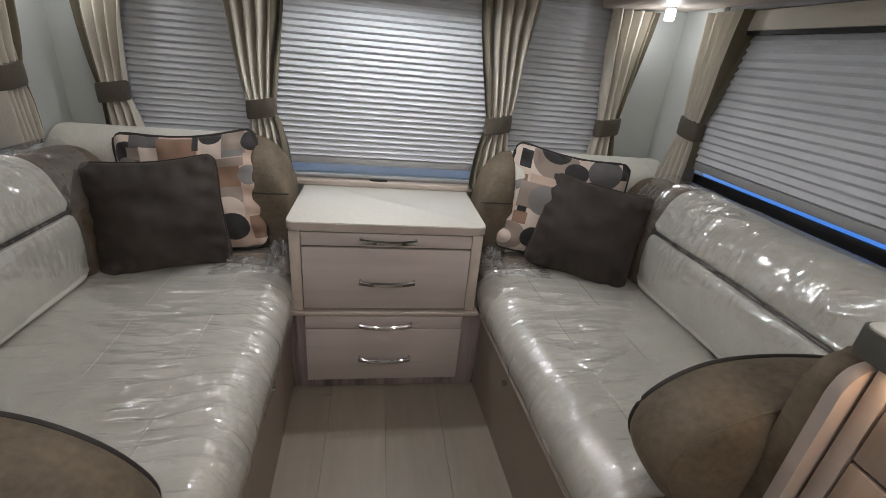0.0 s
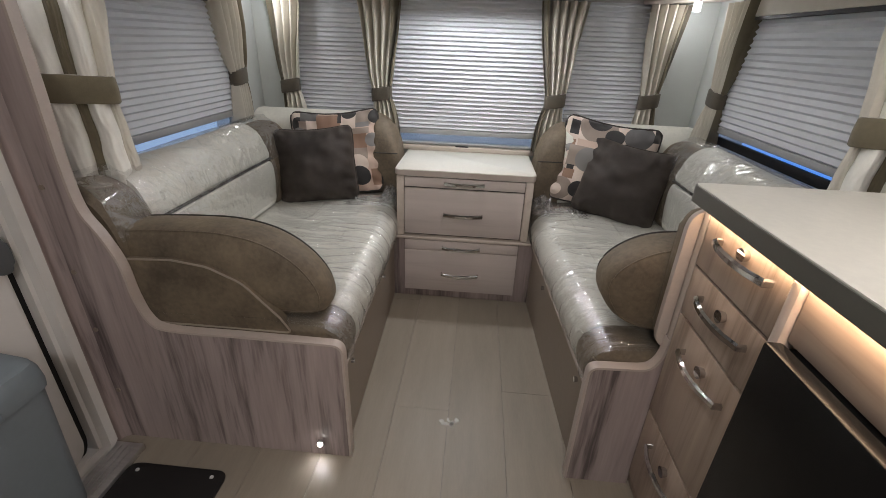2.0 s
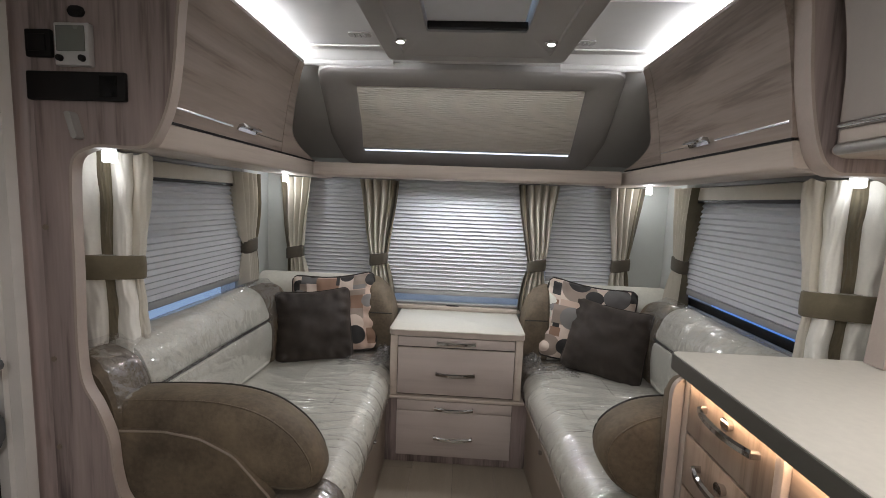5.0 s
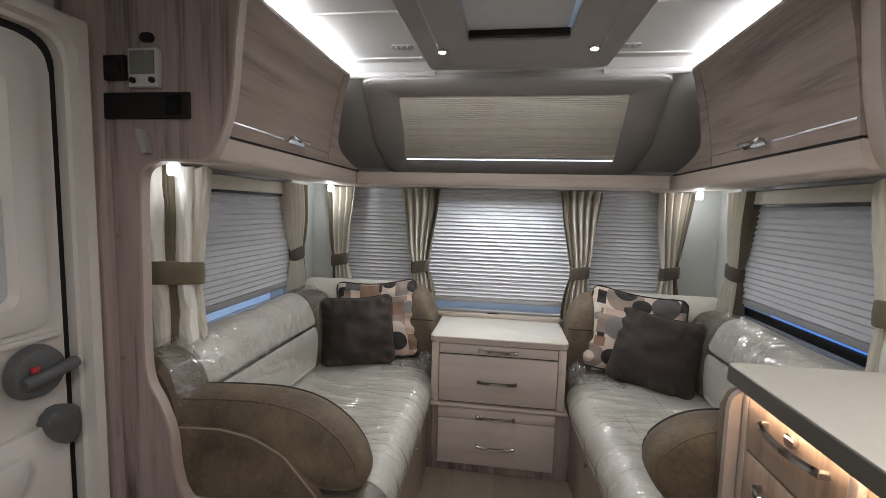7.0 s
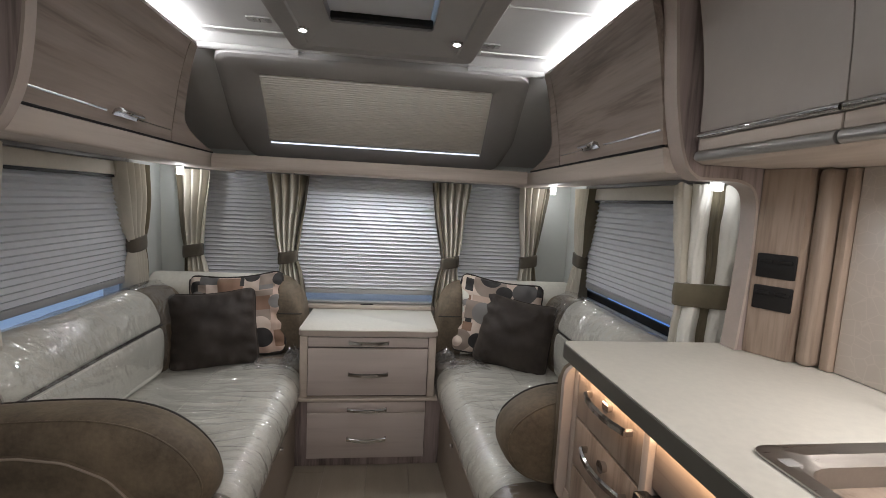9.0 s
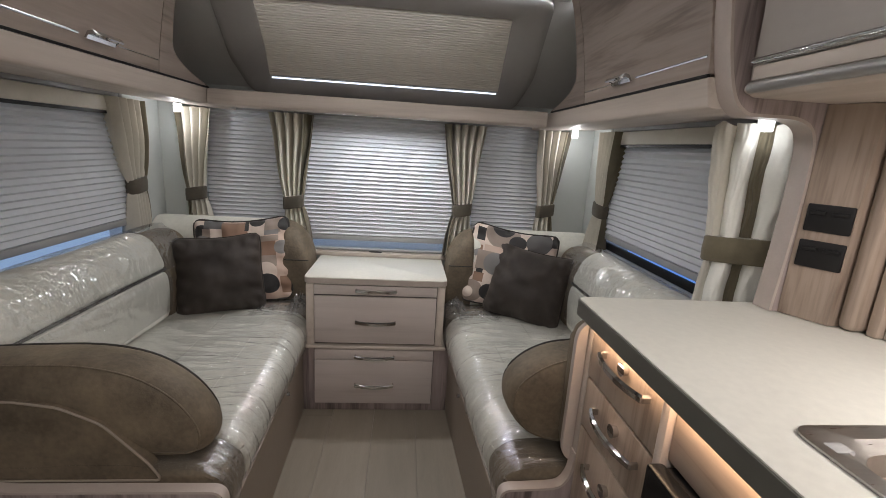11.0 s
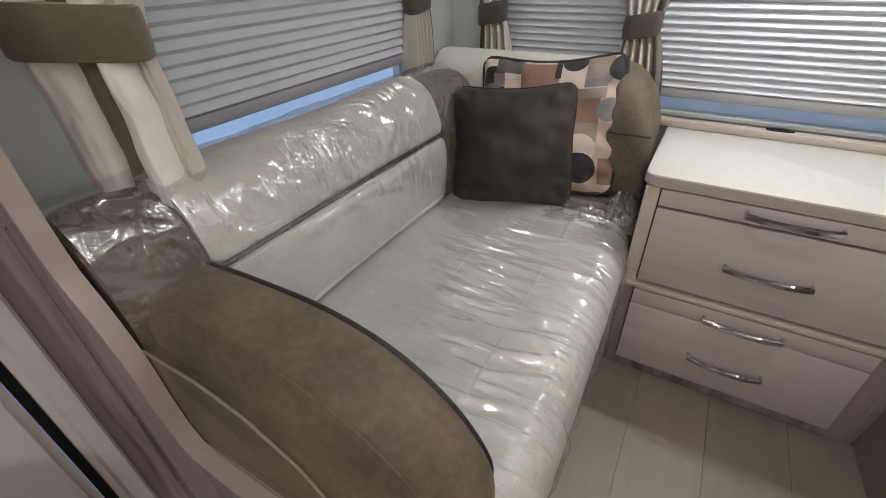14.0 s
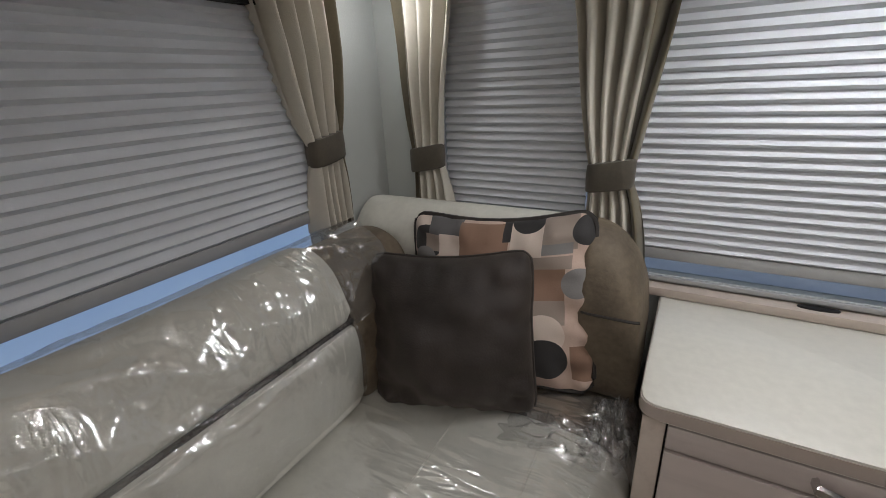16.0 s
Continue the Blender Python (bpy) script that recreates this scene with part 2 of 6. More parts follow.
def film_material():
    """Clear plastic wrapping: see-through, with sharp gloss along thin creases that gather in patches."""
    m = bpy.data.materials.new("clear_plastic_film")
    m.use_nodes = True
    n, l = m.node_tree.nodes, m.node_tree.links
    n.remove(n["Principled BSDF"])
    tr, gl, mx = n.new("ShaderNodeBsdfTransparent"), n.new("ShaderNodeBsdfGlossy"), n.new("ShaderNodeMixShader")
    tr.inputs[0].default_value = (0.985, 0.985, 0.985, 1)
    gl.inputs["Roughness"].default_value = 0.14
    fr = n.new("ShaderNodeLayerWeight")
    fr.inputs["Blend"].default_value = 0.16
    gain = n.new("ShaderNodeMapRange")
    gain.inputs["To Min"].default_value, gain.inputs["To Max"].default_value = 0.23, 0.56
    tc = n.new("ShaderNodeTexCoord")

    def op(kind, a, value):
        x = n.new("ShaderNodeMath")
        x.operation = kind
        for k, v in enumerate((a, value)):
            if isinstance(v, (int, float)):
                x.inputs[k].default_value = v
            else:
                l.new(v, x.inputs[k])
        return x.outputs[0]

    def field(scale, stretch, turn, distort=0.0, detail=1.0):
        mp, a = n.new("ShaderNodeMapping"), n.new("ShaderNodeTexNoise")
        mp.inputs["Scale"].default_value, mp.inputs["Rotation"].default_value = stretch, (0, 0, turn)
        a.inputs["Scale"].default_value, a.inputs["Detail"].default_value, a.inputs["Distortion"].default_value = scale, detail, distort
        l.new(tc.outputs["Object"], mp.inputs[0])
        l.new(mp.outputs[0], a.inputs["Vector"])
        return a.outputs[0]

    def crease(width, *args):
        """A thin crest where the field passes its middle."""
        away = op("ABSOLUTE", op("SUBTRACT", field(*args), 0.5), 0)
        return op("MAXIMUM", op("SUBTRACT", 1.0, op("DIVIDE", away, width)), 0.0)

    def patch(scale, low, high, turn):
        r = n.new("ShaderNodeMapRange")
        r.inputs["From Min"].default_value, r.inputs["From Max"].default_value = low, high
        l.new(field(scale, (1, 1, 1), turn, 0.0, 2.0), r.inputs[0])
        return r.outputs[0]

    def fold(*args):
        """Sharp-crested folds over the whole sheet."""
        return op("SUBTRACT", 0.5, op("ABSOLUTE", op("SUBTRACT", field(*args), 0.5), 0))

    broad = op("MULTIPLY", fold(7.0, (0.6, 2.3, 1.1), 0.35, 1.0, 1.0), patch(4.2, 0.34, 0.56, 0.0))
    cross = op("MULTIPLY", fold(13.0, (0.5, 2.2, 0.8), -0.45, 0.8, 1.0), patch(6.0, 0.38, 0.58, 1.0))
    fine = op("MULTIPLY", fold(32.0, (0.7, 1.6, 1.0), 0.9, 0.8, 1.0), patch(8.0, 0.40, 0.60, 2.0))
    line = op("MULTIPLY", crease(0.12, 6.0, (0.7, 2.4, 0.9), 0.1, 0.6), patch(5.0, 0.40, 0.56, 3.0))
    h = op("ADD", op("ADD", op("MULTIPLY", broad, 1.0), op("MULTIPLY", cross, 0.7)), op("ADD", op("MULTIPLY", fine, 0.07), op("MULTIPLY", line, 0.16)))
    bp = n.new("ShaderNodeBump")
    bp.inputs["Strength"].default_value, bp.inputs["Distance"].default_value = 1.0, 0.010
    l.new(h, bp.inputs["Height"])
    l.new(bp.outputs[0], gl.inputs["Normal"])
    l.new(fr.outputs["Facing"], gain.inputs[0])
    l.new(gain.outputs[0], mx.inputs[0])
    l.new(tr.outputs[0], mx.inputs[1])
    l.new(gl.outputs[0], mx.inputs[2])
    haze, milky = n.new("ShaderNodeBsdfDiffuse"), n.new("ShaderNodeMixShader")
    haze.inputs[0].default_value, milky.inputs[0].default_value = (0.85, 0.85, 0.84, 1), 0.035
    l.new(mx.outputs[0], milky.inputs[1])
    l.new(haze.outputs[0], milky.inputs[2])
    l.new(milky.outputs[0], n["Material Output"].inputs[0])
    return m


FILM = film_material()


def glass_material():
    m = bpy.data.materials.new("acrylic_pane")
    m.use_nodes = True
    b = m.node_tree.nodes["Principled BSDF"]
    b.inputs["Base Color"].default_value = (0.9, 0.95, 1, 1)
    b.inputs["Transmission Weight"].default_value, b.inputs["Roughness"].default_value, b.inputs["IOR"].default_value = 1.0, 0.02, 1.45
    return m


GLASS = glass_material()


INK = {"k": (0.02, 0.018, 0.018), "c": (0.60, 0.50, 0.43), "p": (0.50, 0.37, 0.30), "b": (0.23, 0.135, 0.09), "t": (0.27, 0.215, 0.18), "g": (0.10, 0.095, 0.095), "m": (0.20, 0.19, 0.185)}


def pattern_material(name, base, shapes):
    """Printed patchwork on the pillow's own UVs; shapes: ink, then a rectangle u0 u1 v0 v1 or a disc u v radius."""
    m = mat(name, INK[base], 0.75, var=0.08, scale=12, bump=0.1, bump_scale=260, sheen=0.2)
    n, l = m.node_tree.nodes, m.node_tree.links
    tc = n.new("ShaderNodeTexCoord")
    sep = n.new("ShaderNodeSeparateXYZ")
    l.new(tc.outputs["UV"], sep.inputs[0])

    def op(kind, a, value):
        x = n.new("ShaderNodeMath")
        x.operation = kind
        for k, v in enumerate((a, value)):
            if isinstance(v, (int, float)):
                x.inputs[k].default_value = v
            else:
                l.new(v, x.inputs[k])
        return x.outputs[0]

    out = [x for x in n if x.type == "VALTORGB"][0].outputs[0]
    for ink, *s in shapes:
        if len(s) == 4:
            mask = op("MULTIPLY", op("MULTIPLY", op("GREATER_THAN", sep.outputs[0], s[0]), op("LESS_THAN", sep.outputs[0], s[1])),
                      op("MULTIPLY", op("GREATER_THAN", sep.outputs[1], s[2]), op("LESS_THAN", sep.outputs[1], s[3])))
        else:
            dx, dy = op("SUBTRACT", sep.outputs[0], s[0]), op("SUBTRACT", sep.outputs[1], s[1])
            mask = op("LESS_THAN", op("ADD", op("MULTIPLY", dx, dx), op("MULTIPLY", dy, dy)), s[2] ** 2)
        mx = n.new("ShaderNodeMix")
        mx.data_type = "RGBA"
        l.new(mask, mx.inputs["Factor"])
        l.new(out, mx.inputs[6])
        mx.inputs[7].default_value = (*INK[ink], 1)
        out = mx.outputs[2]
    l.new(out, n["Principled BSDF"].inputs["Base Color"])
    return m


PRINT = pattern_material("geometric_print_velvet", "p", [
    ("c", 0, 0.13, 0.85, 1), ("k", 0.11, 0.83, 0.10), ("g", 0.12, 0.32, 0.88, 1), ("t", 0.10, 0.2, 0.78, 0.88), ("c", 0.19, 0.31, 0.72, 0.89), ("m", 0.10, 0.72, 0.08),
    ("b", 0.31, 0.57, 0.75, 0.98), ("k", 0.54, 0.59, 0.86, 1), ("c", 0.58, 0.75, 0.74, 1), ("k", 0.67, 1.0, 0.09), ("t", 0.75, 0.92, 0.80, 1), ("k", 0.98, 0.9, 0.09),
    ("m", 0.75, 0.9, 0.78, 0.84), ("t", 0.62, 0.90, 0.70, 0.77), ("b", 0.62, 0.87, 0.53, 0.70), ("m", 0.93, 0.62, 0.08), ("t", 0.62, 0.87, 0.40, 0.53),
    ("c", 0.755, 0.34, 0.115), ("k", 0.76, 0.20, 0.118), ("b", 0.89, 1, 0.08, 0.28), ("b", 0.5, 0.7, 0.0, 0.08), ("g", 0.2, 0.45, 0.2, 0.5)])
PRINT_B = pattern_material("geometric_print_velvet_grey", "c", [
    ("k", 0.06, 0.16, 0.78, 0.95), ("t", 0.36, 0.92, 0.20), ("k", 0.36, 1.02, 0.13), ("k", 0.54, 0.84, 0.10), ("g", 0.78, 0.88, 0.15), ("k", 0.92, 1, 0.84, 1), ("p", 0.17, 0.5, 0.66, 0.74),
    ("b", 0.05, 0.15, 0.6, 0.72), ("m", 0.04, 0.64, 0.08), ("t", 0.1, 0.3, 0.42, 0.66), ("m", 0.33, 0.52, 0.14), ("k", 0.12, 0.2, 0.38, 0.43), ("b", 0.1, 0.22, 0.27, 0.38),
    ("t", 0.11, 0.14, 0.14), ("c", 0.07, 0.12, 0.07), ("k", 0.31, 0.16, 0.10), ("b", 0.5, 0.8, 0.3, 0.6), ("g", 0.75, 0.25, 0.15)])



def splash_material():
    """Pale panel with a faint web of straight lines."""
    m = mat("pale_splash_panel", (0.56, 0.50, 0.45), 0.3, var=0.05, scale=5)
    n, l = m.node_tree.nodes, m.node_tree.links
    tc = n.new("ShaderNodeTexCoord")
    v = n.new("ShaderNodeTexVoronoi")
    v.feature, v.distance = "DISTANCE_TO_EDGE", "EUCLIDEAN"
    v.inputs["Scale"].default_value = 34
    l.new(tc.outputs["Object"], v.inputs["Vector"])
    r = n.new("ShaderNodeValToRGB")
    r.color_ramp.elements[0].color, r.color_ramp.elements[1].color = (1.10, 1.10, 1.10, 1), (1, 1, 1, 1)
    r.color_ramp.elements[1].position = 0.05
    l.new(v.outputs["Distance"], r.inputs[0])
    mx = n.new("ShaderNodeMix")
    mx.data_type, mx.blend_type = "RGBA", "MULTIPLY"
    mx.inputs["Factor"].default_value = 1.0
    ramp = [x for x in n if x.type == "VALTORGB" and x != r][0]
    l.new(ramp.outputs[0], mx.inputs[6])
    l.new(r.outputs[0], mx.inputs[7])
    l.new(mx.outputs[2], n["Principled BSDF"].inputs["Base Color"])
    return m


SPLASH = splash_material()


# ---- builders ----
def thing(name, loc, label, category, group="", kind=""):
    ob = new(name)
    ob.empty_display_size = 0.05
    ob.location = loc
    return tagged(ob, label, category, group, kind)


def finish(name, bm, material, smooth=True, angle=40):
    bmesh.ops.recalc_face_normals(bm, faces=bm.faces[:])
    me = bpy.data.meshes.new(name)
    bm.to_mesh(me)
    bm.free()
    me.materials.append(material)
    if smooth:
        me.shade_smooth()
        me.set_sharp_from_angle(angle=radians(angle))
    return me


def part(name, bm, material, parent=None, label="", smooth=True, angle=40):
    """Links a bmesh, drawn in world coordinates, as one mesh under a thing or part."""
    ob = new(name, finish(name, bm, material, smooth, angle))
    if parent is not None:
        ob.parent = parent
        if parent.parent is None:
            ob.matrix_parent_inverse = Matrix.Translation(-Vector(parent.location))
    if label:
        ob["label"] = label
    return ob


def alone(name, bm, material, label, category, group="", kind="", smooth=True, angle=40):
    return tagged(part(name, bm, material, None, "", smooth, angle), label, category, group, kind)


def box(x0, x1, y0, y1, z0, z1, bevel=0.0, seg=2, bm=None):
    bm = bm or bmesh.new()
    r = bmesh.ops.create_cube(bm, size=1.0)
    vs = r["verts"]
    for v in vs:
        v.co = Vector(((x0 + x1) / 2 + v.co.x * (x1 - x0), (y0 + y1) / 2 + v.co.y * (y1 - y0), (z0 + z1) / 2 + v.co.z * (z1 - z0)))
    if bevel:
        es = list({e for v in vs for e in v.link_edges})
        bmesh.ops.bevel(bm, geom=es, offset=bevel, segments=seg, profile=0.5, affect="EDGES")
    return bm


def prism(pts, plane, a, b, bevel=0.0, bm=None):
    """A polygon in the xz, yz or xy plane, drawn out from a to b along the third axis."""
    bm = bm or bmesh.new()

    def at(p, c):
        return {"xz": (p[0], c, p[1]), "yz": (c, p[0], p[1]), "xy": (p[0], p[1], c)}[plane]

    lo, hi = [bm.verts.new(at(p, a)) for p in pts], [bm.verts.new(at(p, b)) for p in pts]
    k = len(pts)
    caps = [bm.faces.new(lo[::-1]), bm.faces.new(hi)]
    for i in range(k):
        bm.faces.new((lo[i], lo[(i + 1) % k], hi[(i + 1) % k], hi[i]))
    if bevel:
        es = list({e for f in caps for e in f.edges})
        bmesh.ops.bevel(bm, geom=es, offset=bevel, segments=2, profile=0.5, affect="EDGES")
    return bm


def loft(rings, closed=True, caps=True, bm=None):
    bm = bm or bmesh.new()
    vs = [[bm.verts.new(p) for p in r] for r in rings]
    k = len(vs[0])
    for a, b in zip(vs, vs[1:]):
        for i in range(k if closed else k - 1):
            j = (i + 1) % k
            bm.faces.new((a[i], a[j], b[j], b[i]))
    if caps and closed:
        bm.faces.new(vs[0][::-1])
        bm.faces.new(vs[-1])
    return bm


def tube(points, r, closed=False, n=8, bm=None):
    pts = [Vector(p) for p in points]
    rings = []
    m = len(pts)
    for i, p in enumerate(pts):
        d = (pts[(i + 1) % m] - pts[i - 1]) if closed else (pts[min(i + 1, m - 1)] - pts[max(i - 1, 0)])
        d.normalize()
        up = Vector((0, 0, 1)) if abs(d.z) < 0.9 else Vector((1, 0, 0))
        s = d.cross(up).normalized()
        u = s.cross(d)
        rings.append([p + r * (math.cos(2 * math.pi * k / n) * s + math.sin(2 * math.pi * k / n) * u) for k in range(n)])
    if closed:
        rings.append(rings[0])
        return loft(rings, True, False, bm)
    return loft(rings, True, True, bm)


def curve2(pts, steps=6, closed=False):
    """A smooth line through 2D points (Catmull-Rom)."""
    out, k = [], len(pts)
    for i in range(k if closed else k - 1):
        p0, p1, p2, p3 = (pts[(i + d) % k] if closed else pts[min(max(i + d, 0), k - 1)] for d in (-1, 0, 1, 2))
        for s in range(steps):
            t = s / steps
            out.append(tuple(0.5 * (2 * b + (c - a) * t + (2 * a - 5 * b + 4 * c - d) * t * t + (3 * b - a - 3 * c + d) * t ** 3) for a, b, c, d in zip(p0, p1, p2, p3)))
    if not closed:
        out.append(tuple(pts[-1]))
    return out


def rounded(pts, radius, seg=6):
    """A polygon with its corners rounded; radius: one number or one for each corner."""
    out, k = [], len(pts)
    for i, p in enumerate(pts):
        r = radius[i] if isinstance(radius, (list, tuple)) else radius
        p, a, b = Vector(p), Vector(pts[i - 1]), Vector(pts[(i + 1) % k])
        if r <= 0:
            out.append(tuple(p))
            continue
        u, v = (a - p).normalized(), (b - p).normalized()
        d = min(r / max(0.05, math.tan(u.angle(v) / 2)), 0.48 * (a - p).length, 0.48 * (b - p).length)
        s, e = p + u * d, p + v * d
        for j in range(seg + 1):
            t = j / seg
            out.append(tuple((1 - t) ** 2 * s + 2 * t * (1 - t) * p + t * t * e))
    return out


def rrect(x0, x1, y0, y1, r, seg=5):
    return rounded([(x0, y0), (x1, y0), (x1, y1), (x0, y1)], r, seg)


def ring_prism(outer, inner, plane, a, b, bm=None):
    """A frame between two outlines with the same number of points."""
    bm = bm or bmesh.new()

    def at(p, c):
        return {"xz": (p[0], c, p[1]), "yz": (c, p[0], p[1]), "xy": (p[0], p[1], c)}[plane]

    rings = [[at(p, a) for p in outer], [at(p, a) for p in inner], [at(p, b) for p in inner], [at(p, b) for p in outer]]
    rings.append(rings[0])
    loft(rings, True, False, bm)
    bmesh.ops.remove_doubles(bm, verts=bm.verts[:], dist=1e-5)
    return bm


def edge_band(pts, plane, a, b, inner=0.006, outer=0.003, closed=False):
    """A band along an outline's edge, proud of the panel by outer and lapping its faces by inner."""
    k = len(pts)
    rings = []
    for i, p in enumerate(pts):
        p = Vector(p)
        q, r = (Vector(pts[i - 1]), Vector(pts[(i + 1) % k])) if closed else (Vector(pts[max(i - 1, 0)]), Vector(pts[min(i + 1, k - 1)]))
        d = (r - q).normalized()
        nrm = Vector((d.y, -d.x))
        o, n2 = p + nrm * outer, p - nrm * inner

        def at(c, w):
            return {"xz": (c[0], w, c[1]), "yz": (w, c[0], c[1]), "xy": (c[0], c[1], w)}[plane]

        rings.append([at(n2, a), at(o, a), at(o, b), at(n2, b)])
    return loft(rings, True, True)


def wall_cells(us, vs, holes, at, thick):
    """A wall as a sheet of cells with openings; at(u, v, d) gives the place at depth d."""
    bm = bmesh.new()
    cache = {}

    def v(u, w, d):
        key = (round(u, 5), round(w, 5), d)
        if key not in cache:
            cache[key] = bm.verts.new(at(u, w, d))
        return cache[key]

    def solid(i, j):
        if not (0 <= i < len(us) - 1 and 0 <= j < len(vs) - 1):
            return False
        cu, cv = (us[i] + us[i + 1]) / 2, (vs[j] + vs[j + 1]) / 2
        return not any(a < cu < b and c < cv < d for a, b, c, d in holes)

    for i in range(len(us) - 1):
        for j in range(len(vs) - 1):
            if not solid(i, j):
                continue
            a, b, c, d = us[i], us[i + 1], vs[j], vs[j + 1]
            for t in (0, thick):
                bm.faces.new((v(a, c, t), v(b, c, t), v(b, d, t), v(a, d, t)))
            for (di, dj), (p, q) in {(-1, 0): ((a, c), (a, d)), (1, 0): ((b, c), (b, d)), (0, -1): ((a, c), (b, c)), (0, 1): ((a, d), (b, d))}.items():
                if not solid(i + di, j + dj):
                    bm.faces.new((v(*p, 0), v(*q, 0), v(*q, thick), v(*p, thick)))
    return bm


def handle(parent, p, axis, out, length=0.18, drop=0.0):
    """A bowed flat chrome pull with two feet; p: the middle on the face; axis, out: unit vectors."""
    p, axis, out = Vector(p), Vector(axis), Vector(out)
    side = axis.cross(out).normalized()
    rings = []
    h = length / 2
    line = [(-h, 0.0), (-h, 0.016), (-h * 0.62, 0.026), (-h * 0.3, 0.030), (0, 0.031), (h * 0.3, 0.030), (h * 0.62, 0.026), (h, 0.016), (h, 0.0)]
    for k, (s, o) in enumerate(line):
        d0, d1 = line[max(k - 1, 0)], line[min(k + 1, len(line) - 1)]
        t = Vector((d1[0] - d0[0], d1[1] - d0[1])).normalized()
        c = p + axis * s + out * o
        nn = (-t.y * axis + t.x * out).normalized()
        rings.append([c + side * a + nn * b for a, b in ((-0.0065, -0.004), (0.0065, -0.004), (0.0090, -0.001), (0.0050, 0.0045), (-0.0050, 0.0045), (-0.0090, -0.001))])
    return part("handle", loft(rings), PULL, parent, "bowed chrome pull", angle=25)



# ---- structure ----
XL, XR, YF, YB, ZC = -1.12, 1.12, 0.43, -3.3, 1.885
WIN_L, WIN_R = (-0.74, 0.115, 0.79, 1.43), (-0.74, 0.19, 0.835, 1.43)
FRONT_HOLES = [(-0.905, -0.515, 0.722, 1.43), (-0.44, 0.40, 0.722, 1.43), (0.475, 0.865, 0.722, 1.43)]
floor = alone("floor", box(XL, XR, YB, YF, -0.06, -0.012), FLOOR_VOID, "grey-beige vinyl plank floor with fine dark joints", "floor", kind="structure")
alone("wall_left", wall_cells([YB, -1.62, -1.05, WIN_L[0], WIN_L[1], YF + 0.05], [-0.06, WIN_L[2], WIN_L[3], 1.74, 2.0], [WIN_L, (-1.62, -1.05, -0.06, 1.74)],
      lambda u, v, d: (XL - d, u, v), 0.035), VINYL, "pale grey vinyl-covered side wall with a window and doorway", "wall", kind="structure", smooth=False)
alone("wall_right", wall_cells([YB, WIN_R[0], WIN_R[1], YF + 0.05], [-0.06, WIN_R[2], WIN_R[3], 2.0], [WIN_R],
      lambda u, v, d: (XR + d, u, v), 0.035), VINYL, "pale grey vinyl-covered side wall with a window", "wall", kind="structure", smooth=False)
alone("wall_front", wall_cells([XL, *sorted(h for q in FRONT_HOLES for h in q[:2]), XR], [-0.06, 0.722, 1.43, 1.52], FRONT_HOLES,
      lambda u, v, d: (u, YF + d, v), 0.035), VINYL, "pale grey front wall with three windows", "wall", kind="structure", smooth=False)
alone("wall_rear", box(XL, XR, YB - 0.035, YB, -0.06, 2.0), VINYL, "plain pale grey rear wall", "wall", kind="structure")
slope = [(YF + 0.04, 1.50), (-0.25, ZC), (-0.25, ZC + 0.04), (YF + 0.08, 1.52)]
alone("wall_slope", prism(slope, "yz", XL, XR), CEIL, "sloping pale grey front roof lining", "wall", kind="structure")


def ceiling():
    bm = wall_cells([XL, -0.13, 0.195, XR], [YB, -1.15, -0.585, -0.24], [(-0.13, 0.195, -1.15, -0.585)], lambda u, v, d: (u, v, ZC + d), 0.04)
    for y in (-0.30, -0.70, -1.35, -2.0):
        for a, b in ((-0.70, -0.335), (0.40, 0.76)):
            box(a, b, y - 0.008, y + 0.008, ZC - 0.006, ZC + 0.002, 0.003, 2, bm)
    return alone("ceiling", bm, CEIL, "pale grey ceiling lining with slim cover strips", "ceiling", kind="structure", smooth=False)


ceiling()


alone("ground", box(-40, 40, -40, 40, -0.70, -0.60), mat("pale_concrete", (0.42, 0.42, 0.42), 0.8, var=0.15, scale=2, bump=0.1), "pale concrete ground outside", "ground", kind="structure")


# ---- windows and blinds ----
def pleated(u0, u1, v0, v1, at, pitch, depth):
    """A folded blind: zigzag cloth with a small thickness."""
    n = max(4, round((v1 - v0) / pitch))
    line = []
    for i in range(n):
        a = v0 + (v1 - v0) * i / n
        h = (v1 - v0) / n
        line += [(a, 0.0), (a + 0.35 * h, depth)]
    line.append((v1, 0.0))
    ring = [(v, d) for v, d in line] + [(v, d - 0.0012) for v, d in reversed(line)]
    return loft([[at(u0, v, d) for v, d in ring], [at(u1, v, d) for v, d in ring]])


